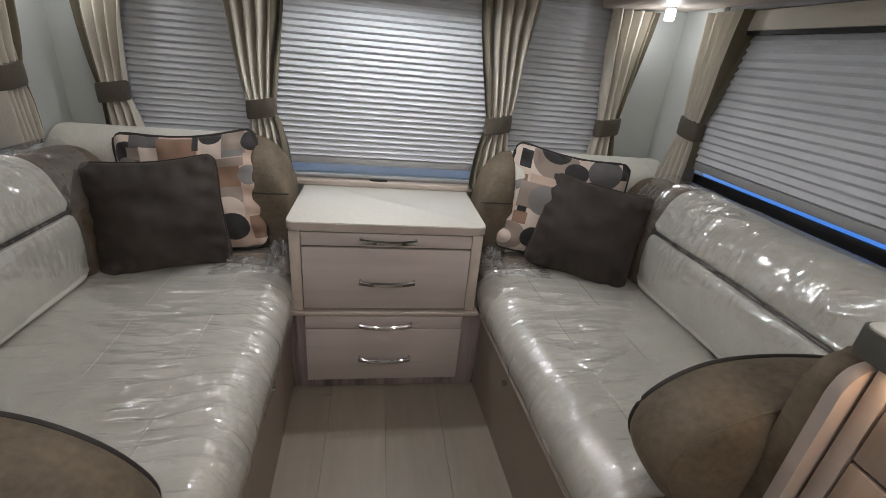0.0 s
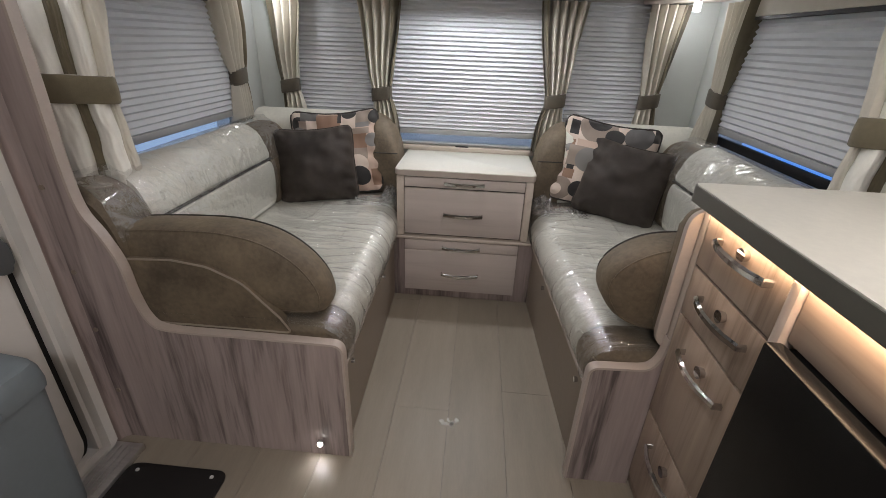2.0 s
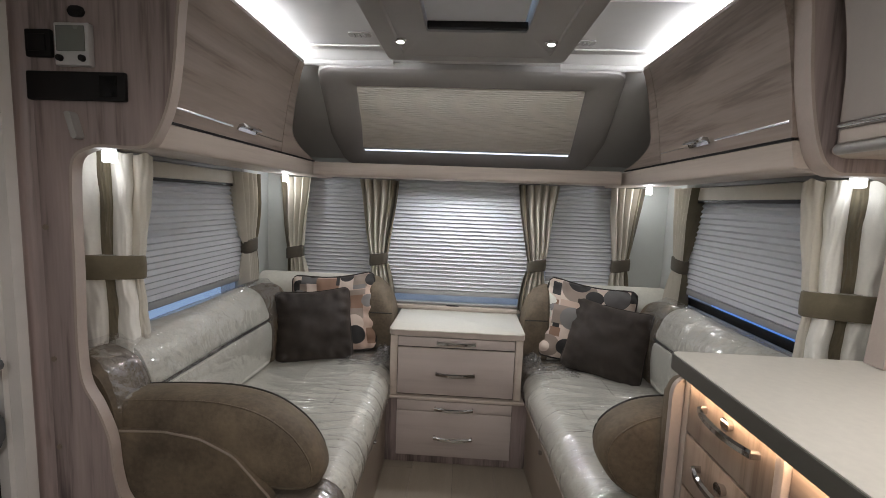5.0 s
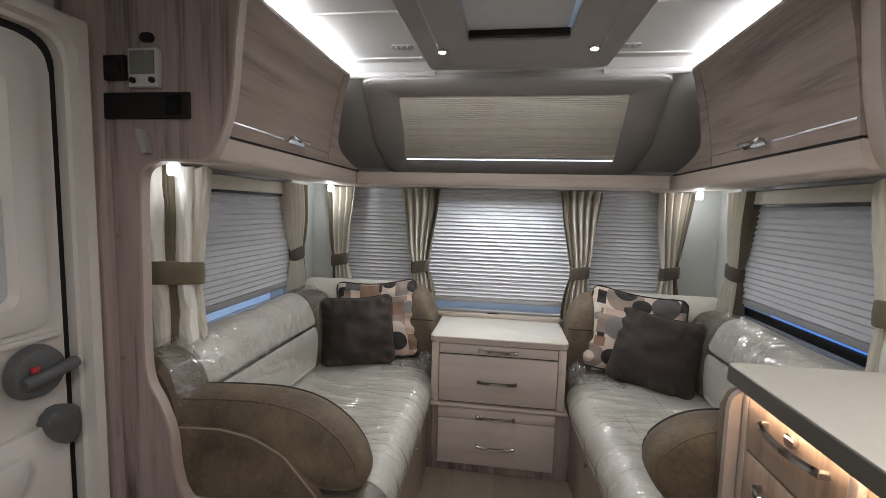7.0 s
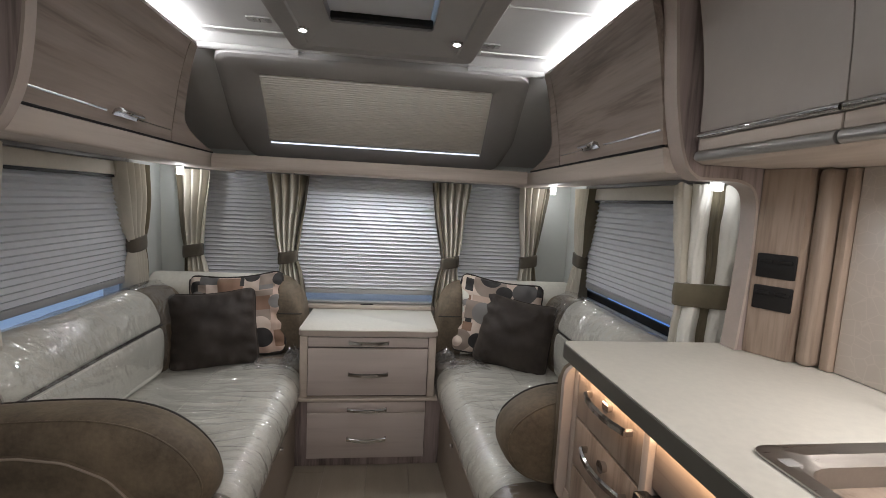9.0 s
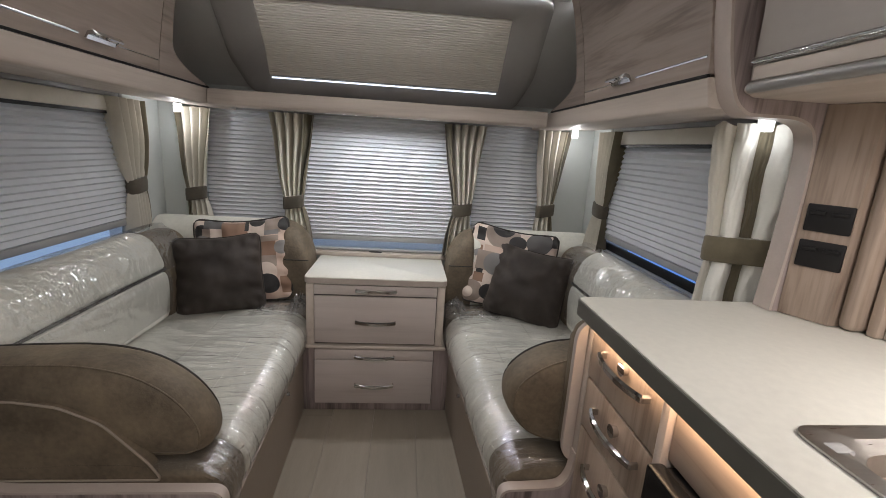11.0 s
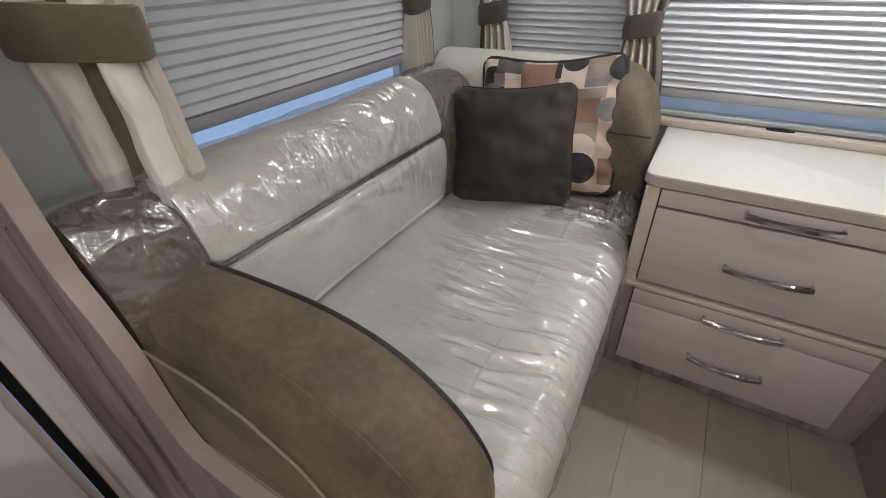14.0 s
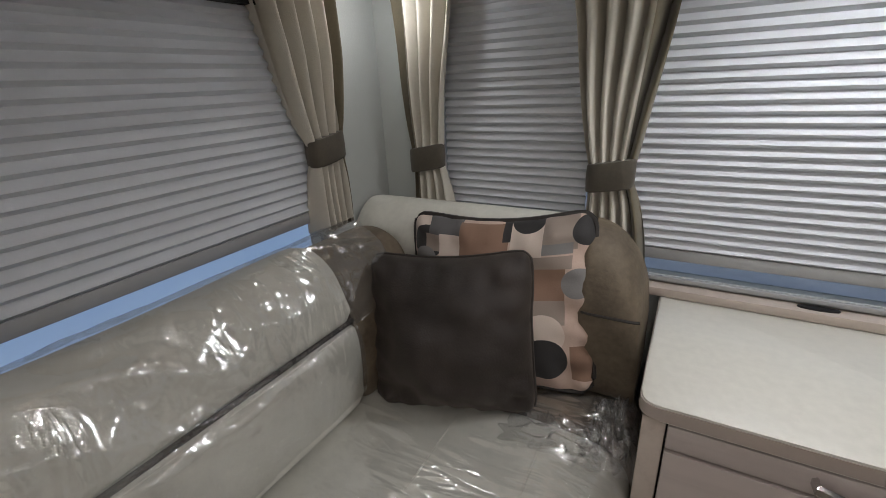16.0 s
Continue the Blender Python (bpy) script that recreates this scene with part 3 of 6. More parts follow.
def window(name, u0, u1, v0, v1, at, gap, label, pitch=0.0215, rail=BLIND_RAIL, seal=None):
    """An opening's frame, outer pane, and a pleated blind drawn down to gap above the sill. at(u, v, d): d into the room."""
    w = thing(name, at((u0 + u1) / 2, v0, 0), label, "window", kind="structure")

    def bar(a, b, c, d, e, f, bev=0.003):
        bm = box(0, 1, 0, 1, 0, 1)
        for v in bm.verts:
            v.co = Vector(at(a + (b - a) * v.co.x, c + (d - c) * v.co.y, e + (f - e) * v.co.z))
        if bev:
            bmesh.ops.bevel(bm, geom=bm.edges[:], offset=bev, segments=2, profile=0.5, affect="EDGES")
        return bm

    t = 0.022
    for nm, q in (("frame", (u0 - t, u0, v0 - t, v1 + t)), ("frame", (u1, u1 + t, v0 - t, v1 + t)), ("frame", (u0, u1, v1, v1 + t)), ("frame", (u0, u1, v0 - 0.012, v0))):
        part(nm, bar(*q, 0.001, 0.014), rail, w)
    pane = part("pane", bar(u0, u1, v0, v1, -0.032, -0.027, 0), GLASS, w, "tinted acrylic pane")
    pane.visible_shadow = False
    if seal:
        part("seal", bar(u0 + 0.002, u1 - 0.002, v0 + seal[0], v0 + seal[1], -0.024, -0.010), BLACK, w, "black rubber lower seal")
    b = part("blind", pleated(u0 + 0.004, u1 - 0.004, v0 + gap + 0.026, v1 - 0.02, lambda u, v, d: at(u, v, d + 0.002), pitch, 0.012), BLIND, w, "white pleated blind, drawn down", smooth=False)
    part("bottom_rail", bar(u0 + 0.004, u1 - 0.004, v0 + gap, v0 + gap + 0.028, -0.004, 0.011), rail, w)
    part("head_rail", bar(u0 + 0.002, u1 - 0.002, v1 - 0.022, v1 - 0.001, -0.006, 0.013), rail, w)
    return w


def on_front(u, v, d):
    return (u, YF - d, v)


window("window_1", *FRONT_HOLES[0], on_front, 0.042, "narrow front window with white pleated blind down")
window("window_2", *FRONT_HOLES[1], on_front, 0.042, "wide front window with white pleated blind down")
window("window_3", *FRONT_HOLES[2], on_front, 0.042, "narrow front window with white pleated blind down")
window("window_4", *WIN_L, lambda u, v, d: (XL + d, u, v), 0.075, "side window with white pleated blind nearly closed", 0.024)
window("window_5", *WIN_R, lambda u, v, d: (XR - d, u, v), 0.058, "side window with pleated blind above black seal", 0.024, seal=(0.004, 0.040))


def daylight(x, y0, y1, z0, z1, color, strength):
    bm = box(x - 0.005, x + 0.005, y0, y1, z0, z1)
    alone("backdrop", bm, glow("daylight_backdrop", color, strength), "plain blue daylight outside the side window", "backdrop", kind="structure")


daylight(1.40, -0.95, 0.40, 0.35, 1.5, (0.06, 0.28, 1.0), 0.65)
daylight(-1.40, -0.95, 0.40, 0.35, 1.5, (0.42, 0.60, 0.95), 0.42)
for nm, x, y0, y1 in (("pelmet", XL + 0.003, -0.76, 0.10), ("pelmet", XR - 0.033, -0.76, 0.17)):
    pl = thing("window_pelmet", (x + 0.015, (y0 + y1) / 2, 1.35), "beige fabric pelmet strip above the side window", "pelmet", "side window pelmets", kind="structure")
    part("strip", box(x, x + 0.03, y0, y1, 1.348, 1.404, 0.004), CURTAIN, pl)
    # Shade under the pelmet, drawn as a black strip.
    part("gap", box(x + 0.002, x + 0.024, y0, y1, 1.336, 1.3475), BLACK, pl, "black strip painted as a shadow gap")


# ---- curtains ----
def curtain(place, along, out, top, bottom, w_top, w_tie, w_bot, shift=(0, 0, 0), border=1, label="", pleats=5, tz=1.03, full=1.0, trim=0.2):
    """A pleated cream curtain with an olive border, gathered by a tieback. place: foot of the line on the wall; along, out: unit vectors; shift: offsets along at top, tie and bottom."""
    along, out, place = Vector(along), Vector(out), Vector((place[0], place[1], 0))
    th = thing("curtain", place + Vector((0, 0, bottom)), label, "curtain", "tied-back window curtains")
    rnd = random.Random(int(abs(place.x * 991 + place.y * 313)))
    ph = rnd.random() * 6
    zs = [bottom + (top - bottom) * i / 40 for i in range(41)]

    def spans(z):
        if z >= tz:
            t = min(1, (z - tz) / (top - tz))
            e = t ** 0.75
            return w_tie + (w_top - w_tie) * e, shift[1] + (shift[0] - shift[1]) * e
        t = (tz - z) / (tz - bottom)
        e = 1 - (1 - t) ** 2
        return w_tie + (w_bot - w_tie) * e, shift[1] + (shift[2] - shift[1]) * e

    def sheet(a, b, n, lift):
        rings = []
        for z in zs:
            w, c = spans(z)
            front, back = [], []
            near = math.exp(-((z - tz) / 0.05) ** 2)
            amp = 0.020 * full * (1 - 0.45 * near) * min(1.0, 0.55 + abs(z - tz) * 2.2)
            for i in range(n + 1):
                u = a + (b - a) * i / n
                d = 0.026 * full + lift + amp * (2.6 * abs(math.sin(math.pi * pleats * u * (1 + 0.06 * math.sin(ph + 4 * z)) + ph + 0.6 * math.sin(3 * z + ph))) - 1.3)
                d += 0.010 * near * math.sin(math.pi * u) + 0.004 * math.sin(9 * z + 5 * u + ph)
                edge = 0.012 * math.sin(17 * z + ph) * (z - bottom) * 0.3
                q = place + along * (c + (u - 0.5) * w + edge) + Vector((0, 0, z + (0.012 * math.sin(2 * math.pi * pleats * u + ph) if z == zs[0] else 0)))
                front.append(q + out * d)
                back.append(q + out * (d - 0.004))
            rings.append(front + back[::-1])
        return loft(rings)

    if border > 0:
        part("cloth", sheet(0, 1 - trim, 84, 0), CURTAIN, th)
        part("border", sheet(0.99 - trim, 1.0, 14, 0.002), CURTAIN_EDGE, th, "olive velvet border")
    else:
        part("cloth", sheet(trim, 1.0, 84, 0), CURTAIN, th)
        part("border", sheet(0, trim + 0.01, 14, 0.002), CURTAIN_EDGE, th, "olive velvet border")
    w, c = spans(tz)
    rings = []
    for z, k in ((tz - 0.032, 0.97), (tz - 0.028, 1.02), (tz, 1.04), (tz + 0.028, 1.02), (tz + 0.032, 0.97)):
        r = []
        for i in range(28):
            an = 2 * math.pi * i / 28
            cx, cy = math.copysign(abs(math.cos(an)) ** 0.7, math.cos(an)), math.copysign(abs(math.sin(an)) ** 0.7, math.sin(an))
            tilt = 0.008 * cx
            r.append(place + along * (c + cx * (w / 2 + 0.008) * k) + out * (0.030 + cy * 0.030 * k) + Vector((0, 0, z + tilt)))
        rings.append(r)
    part("tieback", loft(rings), BAND, th, "olive velvet tieback")
    return th


LBL = "cream curtain with olive border, tied back"
X, Y = Vector((1, 0, 0)), Vector((0, 1, 0))
curtain((-0.46, YF - 0.02), X, -Y, 1.405, 0.70, 0.22, 0.085, 0.15, (0, 0.0, 0.02), 1, LBL + ", wide front window", tz=0.965)
curtain((0.41, YF - 0.02), X, -Y, 1.405, 0.70, 0.22, 0.085, 0.15, (0, 0.01, -0.01), -1, LBL + ", wide front window", tz=0.965)
curtain((-0.93, YF - 0.02), X, -Y, 1.405, 0.74, 0.17, 0.08, 0.12, (0, -0.01, 0.01), -1, LBL + ", front corner", 4, tz=0.985)
curtain((0.885, YF - 0.02), X, -Y, 1.405, 0.74, 0.17, 0.08, 0.12, (0, -0.01, -0.01), 1, LBL + ", front corner", 4, tz=0.985)
curtain((XL, 0.13), Y, X, 1.405, 0.845, 0.23, 0.09, 0.12, (-0.03, 0.02, 0.01), 1, LBL + ", side window", 5, tz=1.04, full=1.25, trim=0.08)
curtain((XR, 0.16), Y, -X, 1.405, 0.80, 0.21, 0.09, 0.14, (-0.02, 0.01, 0.02), -1, LBL + ", side window", 5, tz=1.03, full=1.25, trim=0.08)


def rear_curtain(x, y, side, lift):
    """The wide curtain at the lounge's rear end: broad ivory folds, an olive border between them, a flat velvet band, and loose tails."""
    along = Vector((0.73 * side, 0.68, 0)).normalized()
    out, place = Vector((along.y * side, -along.x * side, 0)), Vector((x, y, lift))
    th = thing("curtain", place + Vector((0, 0, 0.80)), "ivory curtain with olive border in a wide velvet tieback", "curtain", "tied-back window curtains")

    def fold(name, material, rows, deep, base, seed, label=""):
        """rows: height, edge, other edge; a full, softly creased lobe of cloth between them."""
        n, rings = 22, []
        line = curve2(rows, 8)
        for k, (z, a, b) in enumerate(line):
            front, back = [], []
            for i in range(n + 1):
                u = i / n
                f = math.sin(math.pi * u) ** 0.6
                w = 0.006 * noise.noise(Vector((u * 3.0 + seed, z * 9, seed))) + 0.0035 * noise.noise(Vector((u * 7 + z * 6, z * 22, seed + 4)))
                d = base + deep * f + w * (0.4 + f)
                q = place + along * (a + (b - a) * u + 0.004 * noise.noise(Vector((z * 14, seed, u)))) + Vector((0, 0, z))
                if k in (0, len(line) - 1):
                    q.z += 0.010 * noise.noise(Vector((u * 2.5, seed, 1.0)))
                front.append(q + out * d)
                back.append(q + out * (base - 0.004 - 0.3 * deep * f))
            rings.append(front + back[::-1])
        return part(name, loft(rings), material, th, label, angle=60)

    fold("cloth", CURTAIN_LIT, [(1.405, -0.115, -0.018), (1.28, -0.112, -0.014), (1.16, -0.098, -0.016), (1.09, -0.086, -0.018), (1.05, -0.082, -0.018)], 0.030, 0.016, 1)
    fold("border", CURTAIN_EDGE, [(1.405, -0.026, 0.014), (1.28, -0.022, 0.014), (1.16, -0.022, 0.010), (1.05, -0.020, 0.010)], 0.010, 0.022, 2, "olive velvet border")
    fold("cloth", CURTAIN_LIT, [(1.405, 0.006, 0.066), (1.28, 0.010, 0.060), (1.16, 0.006, 0.056), (1.05, 0.004, 0.050)], 0.036, 0.018, 3)
    fold("cloth", CURTAIN, [(1.405, 0.052, 0.118), (1.28, 0.050, 0.108), (1.16, 0.044, 0.094), (1.05, 0.038, 0.080)], 0.034, 0.006, 4)
    fold("tail", CURTAIN_LIT, [(1.07, -0.080, -0.016), (0.99, -0.080, -0.010), (0.90, -0.076, -0.010), (0.815, -0.072, -0.012)], 0.032, 0.018, 5)
    fold("border", CURTAIN_EDGE, [(1.07, -0.022, 0.012), (0.98, -0.020, 0.018), (0.88, -0.022, 0.024), (0.792, -0.030, 0.022)], 0.006, 0.020, 6, "olive velvet border")
    fold("tail", CURTAIN_LIT, [(1.07, 0.004, 0.058), (0.98, 0.010, 0.060), (0.89, 0.010, 0.066), (0.795, 0.006, 0.070)], 0.040, 0.018, 7)
    fold("tail", CURTAIN, [(1.07, 0.044, 0.080), (0.98, 0.046, 0.084), (0.90, 0.048, 0.090), (0.838, 0.048, 0.094)], 0.016, 0.006, 8)
    rings = []
    for z, k in ((1.040, 0.95), (1.044, 1.0), (1.075, 1.02), (1.106, 1.0), (1.110, 0.95)):
        r = []
        for i in range(36):
            an = 2 * math.pi * i / 36
            cx, cy = math.copysign(abs(math.cos(an)) ** 0.55, math.cos(an)), math.copysign(abs(math.sin(an)) ** 0.6, math.sin(an))
            r.append(place + along * (-0.002 + 0.088 * cx * k) + out * (0.026 + 0.034 * cy * k) + Vector((0, 0, z - 0.006 * cx)))
        rings.append(r)
    # Lighter border cloth puts the band's lit look into its colour.
    part("tieback", loft(rings), CURTAIN_EDGE, th, "wide olive velvet tieback")
    return th


rear_curtain(-1.03, -0.80, 1, 0.0)
rear_curtain(1.045, -0.82, -1, -0.012)


# ---- overhead lockers, ledge, sloping panel ----
def overhead(side, x0, name):
    """A run of overhead locker: carcass with swept front end, bottom ledge, lift-up door with chrome trim and pull. side: -1 left, 1 right."""
    s = side
    wallx = 1.12

    def px(v):
        return x0 + s * v

    lk = thing(name, (s * 0.95, -0.55, 1.40), "wood-grain overhead locker with curved lift-up door, closed", "locker", "overhead lockers")
    ys = [-0.972, -0.30]
    door = curve2([(0.728, 1.475), (0.724, 1.52), (0.712, 1.60), (0.694, 1.70), (0.668, 1.80), (0.655, 1.83)], 5)
    back = [(p[0] + 0.022, p[1]) for p in door]
    ring = [(px(a), z) for a, z in door] + [(px(a), z) for a, z in reversed(back)]
    part("door", prism(ring, "xz", ys[0], -0.292, 0.002), WOOD_LOCK, lk)
    # fixed front end sweeping down to the ledge
    rings = []
    for a, z in door:
        k = (z - 1.475) / (1.83 - 1.475)
        yend = -0.235 + 0.03 * (1 - k) + 0.30 * max(0, 1 - k * 3.2) ** 2.2
        rings.append([(px(a), -0.288, z), (px(a), yend, z), (px(a + 0.03), yend + 0.01, z), (px(wallx - 0.004 - x0 * s), yend + 0.03, z), (px(wallx - 0.004 - x0 * s), -0.288, z)])
    part("end_piece", loft(rings), WOOD_LOCK, lk, angle=50)
    body = [(px(0.76), 1.475), (px(0.70), 1.83), (s * (wallx - 0.005), 1.83), (s * (wallx - 0.005), 1.475)]
    part("body", prism(body, "xz", ys[0] + 0.002, -0.295), WOOD_LOCK, lk)
    top = [(px(0.655), 1.832), (px(0.655), 1.842), (s * (wallx - 0.005), 1.842), (s * (wallx - 0.005), 1.832)]
    part("top_board", prism(top, "xz", ys[0], -0.24), WOOD_LOCK, lk)
    ledge = rounded([(px(0.742), 1.405), (px(0.728), 1.468), (s * (wallx - 0.004), 1.468), (s * (wallx - 0.004), 1.425), (px(0.79), 1.405)], [0.012, 0.004, 0, 0, 0.01], 4)
    part("bottom_ledge", prism(ledge, "xz", -0.972, YF - 0.004, 0.002), WOOD_PALE, lk, "pale wood ledge under the door")
    trim = tube([(px(0.726), -0.965, 1.512), (px(0.726), -0.66, 1.512)], 0.0035, n=6)
    part("trim", trim, CHROME, lk, "thin chrome trim line")
    trim = tube([(px(0.726), -0.50, 1.512), (px(0.726), -0.295, 1.512)], 0.002, n=6)
    part("trim", trim, CHROME, lk)
    # Solid black bar in place of the shade between door and ledge.
    part("seam", box(min(px(0.7275), px(0.735)), max(px(0.7275), px(0.735)), -0.97, 0.09, 1.4685, 1.4745), BLACK, lk, "black strip painted as a shadow gap")
    hx = [(0.722, 1.505), (0.712, 1.522), (0.698, 1.524), (0.690, 1.515), (0.694, 1.511), (0.702, 1.516), (0.712, 1.512), (0.716, 1.502)]
    part("handle", prism([(px(a), z) for a, z in hx], "xz", -0.645, -0.53, 0.0015), CHROME, lk, "chrome flap pull")
    return lk


overhead(-1, 0.0, "overhead_locker")
overhead(1, 0.028, "overhead_locker")
for s, x0 in ((-1, 0.0), (1, 0.035)):
    st = thing("led_strip", (x0 + s * 0.70, -0.62, 1.845), "bright cool-white LED strip on top of the locker", "light", "ceiling LED strips")
    part("channel", box(*sorted((x0 + s * 0.672, x0 + s * 0.70)), -0.965, -0.25, 1.843, 1.848), SILVER, st)
    part("diffuser", box(*sorted((x0 + s * 0.674, x0 + s * 0.698)), -0.963, -0.252, 1.848, 1.856, 0.003), LED_COOL, st, "glowing diffuser")

led = rounded([(0.055, 1.405), (0.065, 1.468), (YF - 0.004, 1.468), (YF - 0.004, 1.44), (0.11, 1.40)], [0.012, 0.006, 0, 0, 0.012], 4)
fl = thing("front_ledge", (0, 0.2, 1.40), "pale wood pelmet ledge above the front windows", "ledge", kind="structure")
part("board", prism(led, "yz", -0.725, 0.735, 0.0015), WOOD_PALE_X, fl)
ls = thing("ledge_light", (0, 0.205, 1.405), "slim LED light under the front ledge", "light")
part("body", box(-0.28, 0.28, 0.185, 0.225, 1.4085, 1.424, 0.003), SILVER, ls)
part("diffuser", box(-0.275, 0.275, 0.191, 0.219, 1.4062, 1.4084), glow("ledge_diffuser", (0.95, 0.98, 1.0), 2.0), ls)


def on_slope(u, v, d=0.0):
    """Place on the sloping front roof: u across, v up the slope from its foot, d proud of it."""
    a = Vector((0, YF + 0.04, 1.50))
    e = (Vector((0, -0.25, ZC)) - a).normalized()
    nrm = Vector((0, -e.z, e.y))
    if nrm.z > 0:
        nrm = -nrm
    return Vector((u, 0, 0)) + a + e * v + nrm * d


def front_roof_panel():
    th = thing("front_roof_window", on_slope(0, 0.05), "grey moulded roof window surround with pleated blind closed", "roof window", kind="structure")
    outer = rounded([(-0.660, 0.030), (0.660, 0.030), (0.690, 0.30), (0.640, 0.755), (-0.620, 0.755), (-0.680, 0.30)], [0.10, 0.10, 0.4, 0.07, 0.07, 0.4], 8)
    inner = rounded([(-0.545, 0.16), (0.55, 0.16), (0.53, 0.36), (0.505, 0.635), (-0.478, 0.635), (-0.51, 0.36)], [0.02, 0.02, 0.01, 0.02, 0.02, 0.01], 8)
    shrink = [(x * 0.985, 0.036 + (v - 0.036) * 0.985) for x, v in outer]
    rings = [[on_slope(u, v, 0.001) for u, v in outer], [on_slope(u, v, 0.020) for u, v in outer], [on_slope(u * 0.995, 0.4 + (v - 0.4) * 0.992, 0.030) for u, v in outer], [on_slope(u, v, 0.034) for u, v in shrink], [on_slope(u * 0.955, 0.4 + (v - 0.4) * 0.93, 0.035) for u, v in outer],
             [on_slope(u * 1.02, 0.4 + (v - 0.4) * 1.02, 0.020) for u, v in inner], [on_slope(u, v, 0.015) for u, v in inner], [on_slope(u, v, 0.002) for u, v in inner]]
    part("surround", loft(rings, True, False), MOULD, th, "grey moulded surround", angle=35)
    n, line = 34, []
    for i in range(n):
        a, h = 0.175 + (0.628 - 0.175) * i / n, (0.628 - 0.175) / n
        line += [(a, 0.004), (a + 0.30 * h, 0.0165), (a + 0.72 * h, 0.0150)]
    line.append((0.628, 0.003))
    bm = loft([[on_slope(-0.543 + 0.062 * (v - 0.16) / 0.475, v, d) for v, d in line], [on_slope(0.548 - 0.045 * (v - 0.16) / 0.475, v, d) for v, d in line]], False, False)
    # Cream cloth with the daylight behind it put into a brighter colour.
    part("blind", bm, mat("cream_roof_blind_brightened", (0.80, 0.77, 0.70), 0.75, var=0.04, scale=16, bump=0.05, bump_scale=400), th, "cream pleated blind, colour brightened as if backlit", smooth=False)
    c = [on_slope(-0.54, 0.168, 0.012), on_slope(0.545, 0.168, 0.012)]
    part("bottom_rail", tube(c, 0.006, n=8), SILVER, th, "bright blind rail")
    # No opening here: a glowing tube stands for the line of daylight.
    c = [on_slope(-0.535, 0.160, 0.017), on_slope(0.54, 0.160, 0.017)]
    part("daylight_tube", tube(c, 0.0045, n=6), glow("daylight_tube_glow", (0.75, 0.85, 1.0), 1.6), th, "glowing tube standing for daylight under the blind")
    for u, v in ((-0.60, 0.66), (0.62, 0.66), (-0.62, 0.14), (0.64, 0.14), (0.02, 0.705)):
        bm = bmesh.new()
        bmesh.ops.create_uvsphere(bm, u_segments=10, v_segments=6, radius=0.005, matrix=Matrix.Translation(on_slope(u, v, 0.021)))
        part("screw_cap", bm, BLACK if abs(u) < 0.1 else MOULD_PALE, th)
    for a, b in ((-0.67, -0.30), (0.37, 0.69)):
        rings = []
        for k in range(9):
            an = math.pi * k / 8
            rings.append([on_slope(a, 0.752 + 0.014 * math.cos(an), 0.002 + 0.020 * math.sin(an)), on_slope(b, 0.752 + 0.014 * math.cos(an), 0.002 + 0.020 * math.sin(an))])
        part("top_lip", loft([[r[i] for r in rings] for i in (0, 1)]), MOULD_PALE, th, "paler rounded lip")


front_roof_panel()


def console():
    """The skylight's dropped surround with two spotlights and an added, unseen rear pair."""
    th = thing("skylight_console", (0.035, -0.7, ZC), "grey moulded skylight surround, two spotlights and two added rear ones", "skylight", kind="structure")
    outer = rounded([(-0.300, -0.305), (0.365, -0.305), (0.385, -1.33), (-0.310, -1.33)], 0.04, 6)
    low = [(0.0325 + (x - 0.0325) * 1.0, y) for x, y in outer]
    up = [(0.0325 + (x - 0.0325) * 1.05, -0.82 + (y + 0.82) * 1.04) for x, y in outer]
    inner = rounded([(-0.128, -0.585), (0.19, -0.585), (0.19, -1.15), (-0.128, -1.15)], 0.02, 6)
    mid = [(0.0325 + (x - 0.0325) * 0.80, -0.82 + (y + 0.82) * 0.87) for x, y in outer]
    rings = [[(x, y, ZC - 0.001) for x, y in up], [(x, y, 1.838) for x, y in low], [(0.0325 + (x - 0.0325) * 0.985, -0.82 + (y + 0.82) * 0.99, 1.83) for x, y in outer],
             [(x, y, 1.828) for x, y in mid], [(0.0325 + (x - 0.0325) * 0.98, -0.82 + (y + 0.82) * 0.985, 1.833) for x, y in mid],
             [(x, y, 1.834) for x, y in inner], [(x, y, 1.90) for x, y in inner], [(x, y, 1.97) for x, y in inner]]
    part("surround", loft(rings, True, False), MOULD, th, angle=35)
    part("blind", box(-0.125, 0.178, -1.14, -0.60, 1.858, 1.864), BLIND, th, "grey skylight blind, closed")
    part("blind_rail", box(-0.125, 0.188, -0.612, -0.590, 1.838, 1.860, 0.004), BLACK, th, "dark blind rail")
    part("pane", box(-0.128, 0.19, -1.15, -0.585, 1.962, 1.968), glow("skylight_daylight", (0.55, 0.75, 1.0), 1.2), th, "pale daylight behind the blind")
    # Fittings; the two at y -1.215 only go with the added fill.
    for x, y in itertools.product((-0.223, 0.278), (-0.515, -1.215)):
        bm = bmesh.new()
        bmesh.ops.create_cone(bm, cap_ends=True, segments=24, radius1=0.017, radius2=0.022, depth=0.006, matrix=Matrix.Translation((x, y, 1.8285)))
        sp = part("spotlight", bm, CHROME, th, "recessed round spotlight, rear pair added unseen")
        bm = bmesh.new()
        bmesh.ops.create_uvsphere(bm, u_segments=16, v_segments=8, radius=0.013, matrix=Matrix.Translation((x, y, 1.8265)) @ Matrix.Diagonal((1, 1, 0.35, 1)))
        part("lens", bm, LED_SPOT, sp, "glowing lens")


console()
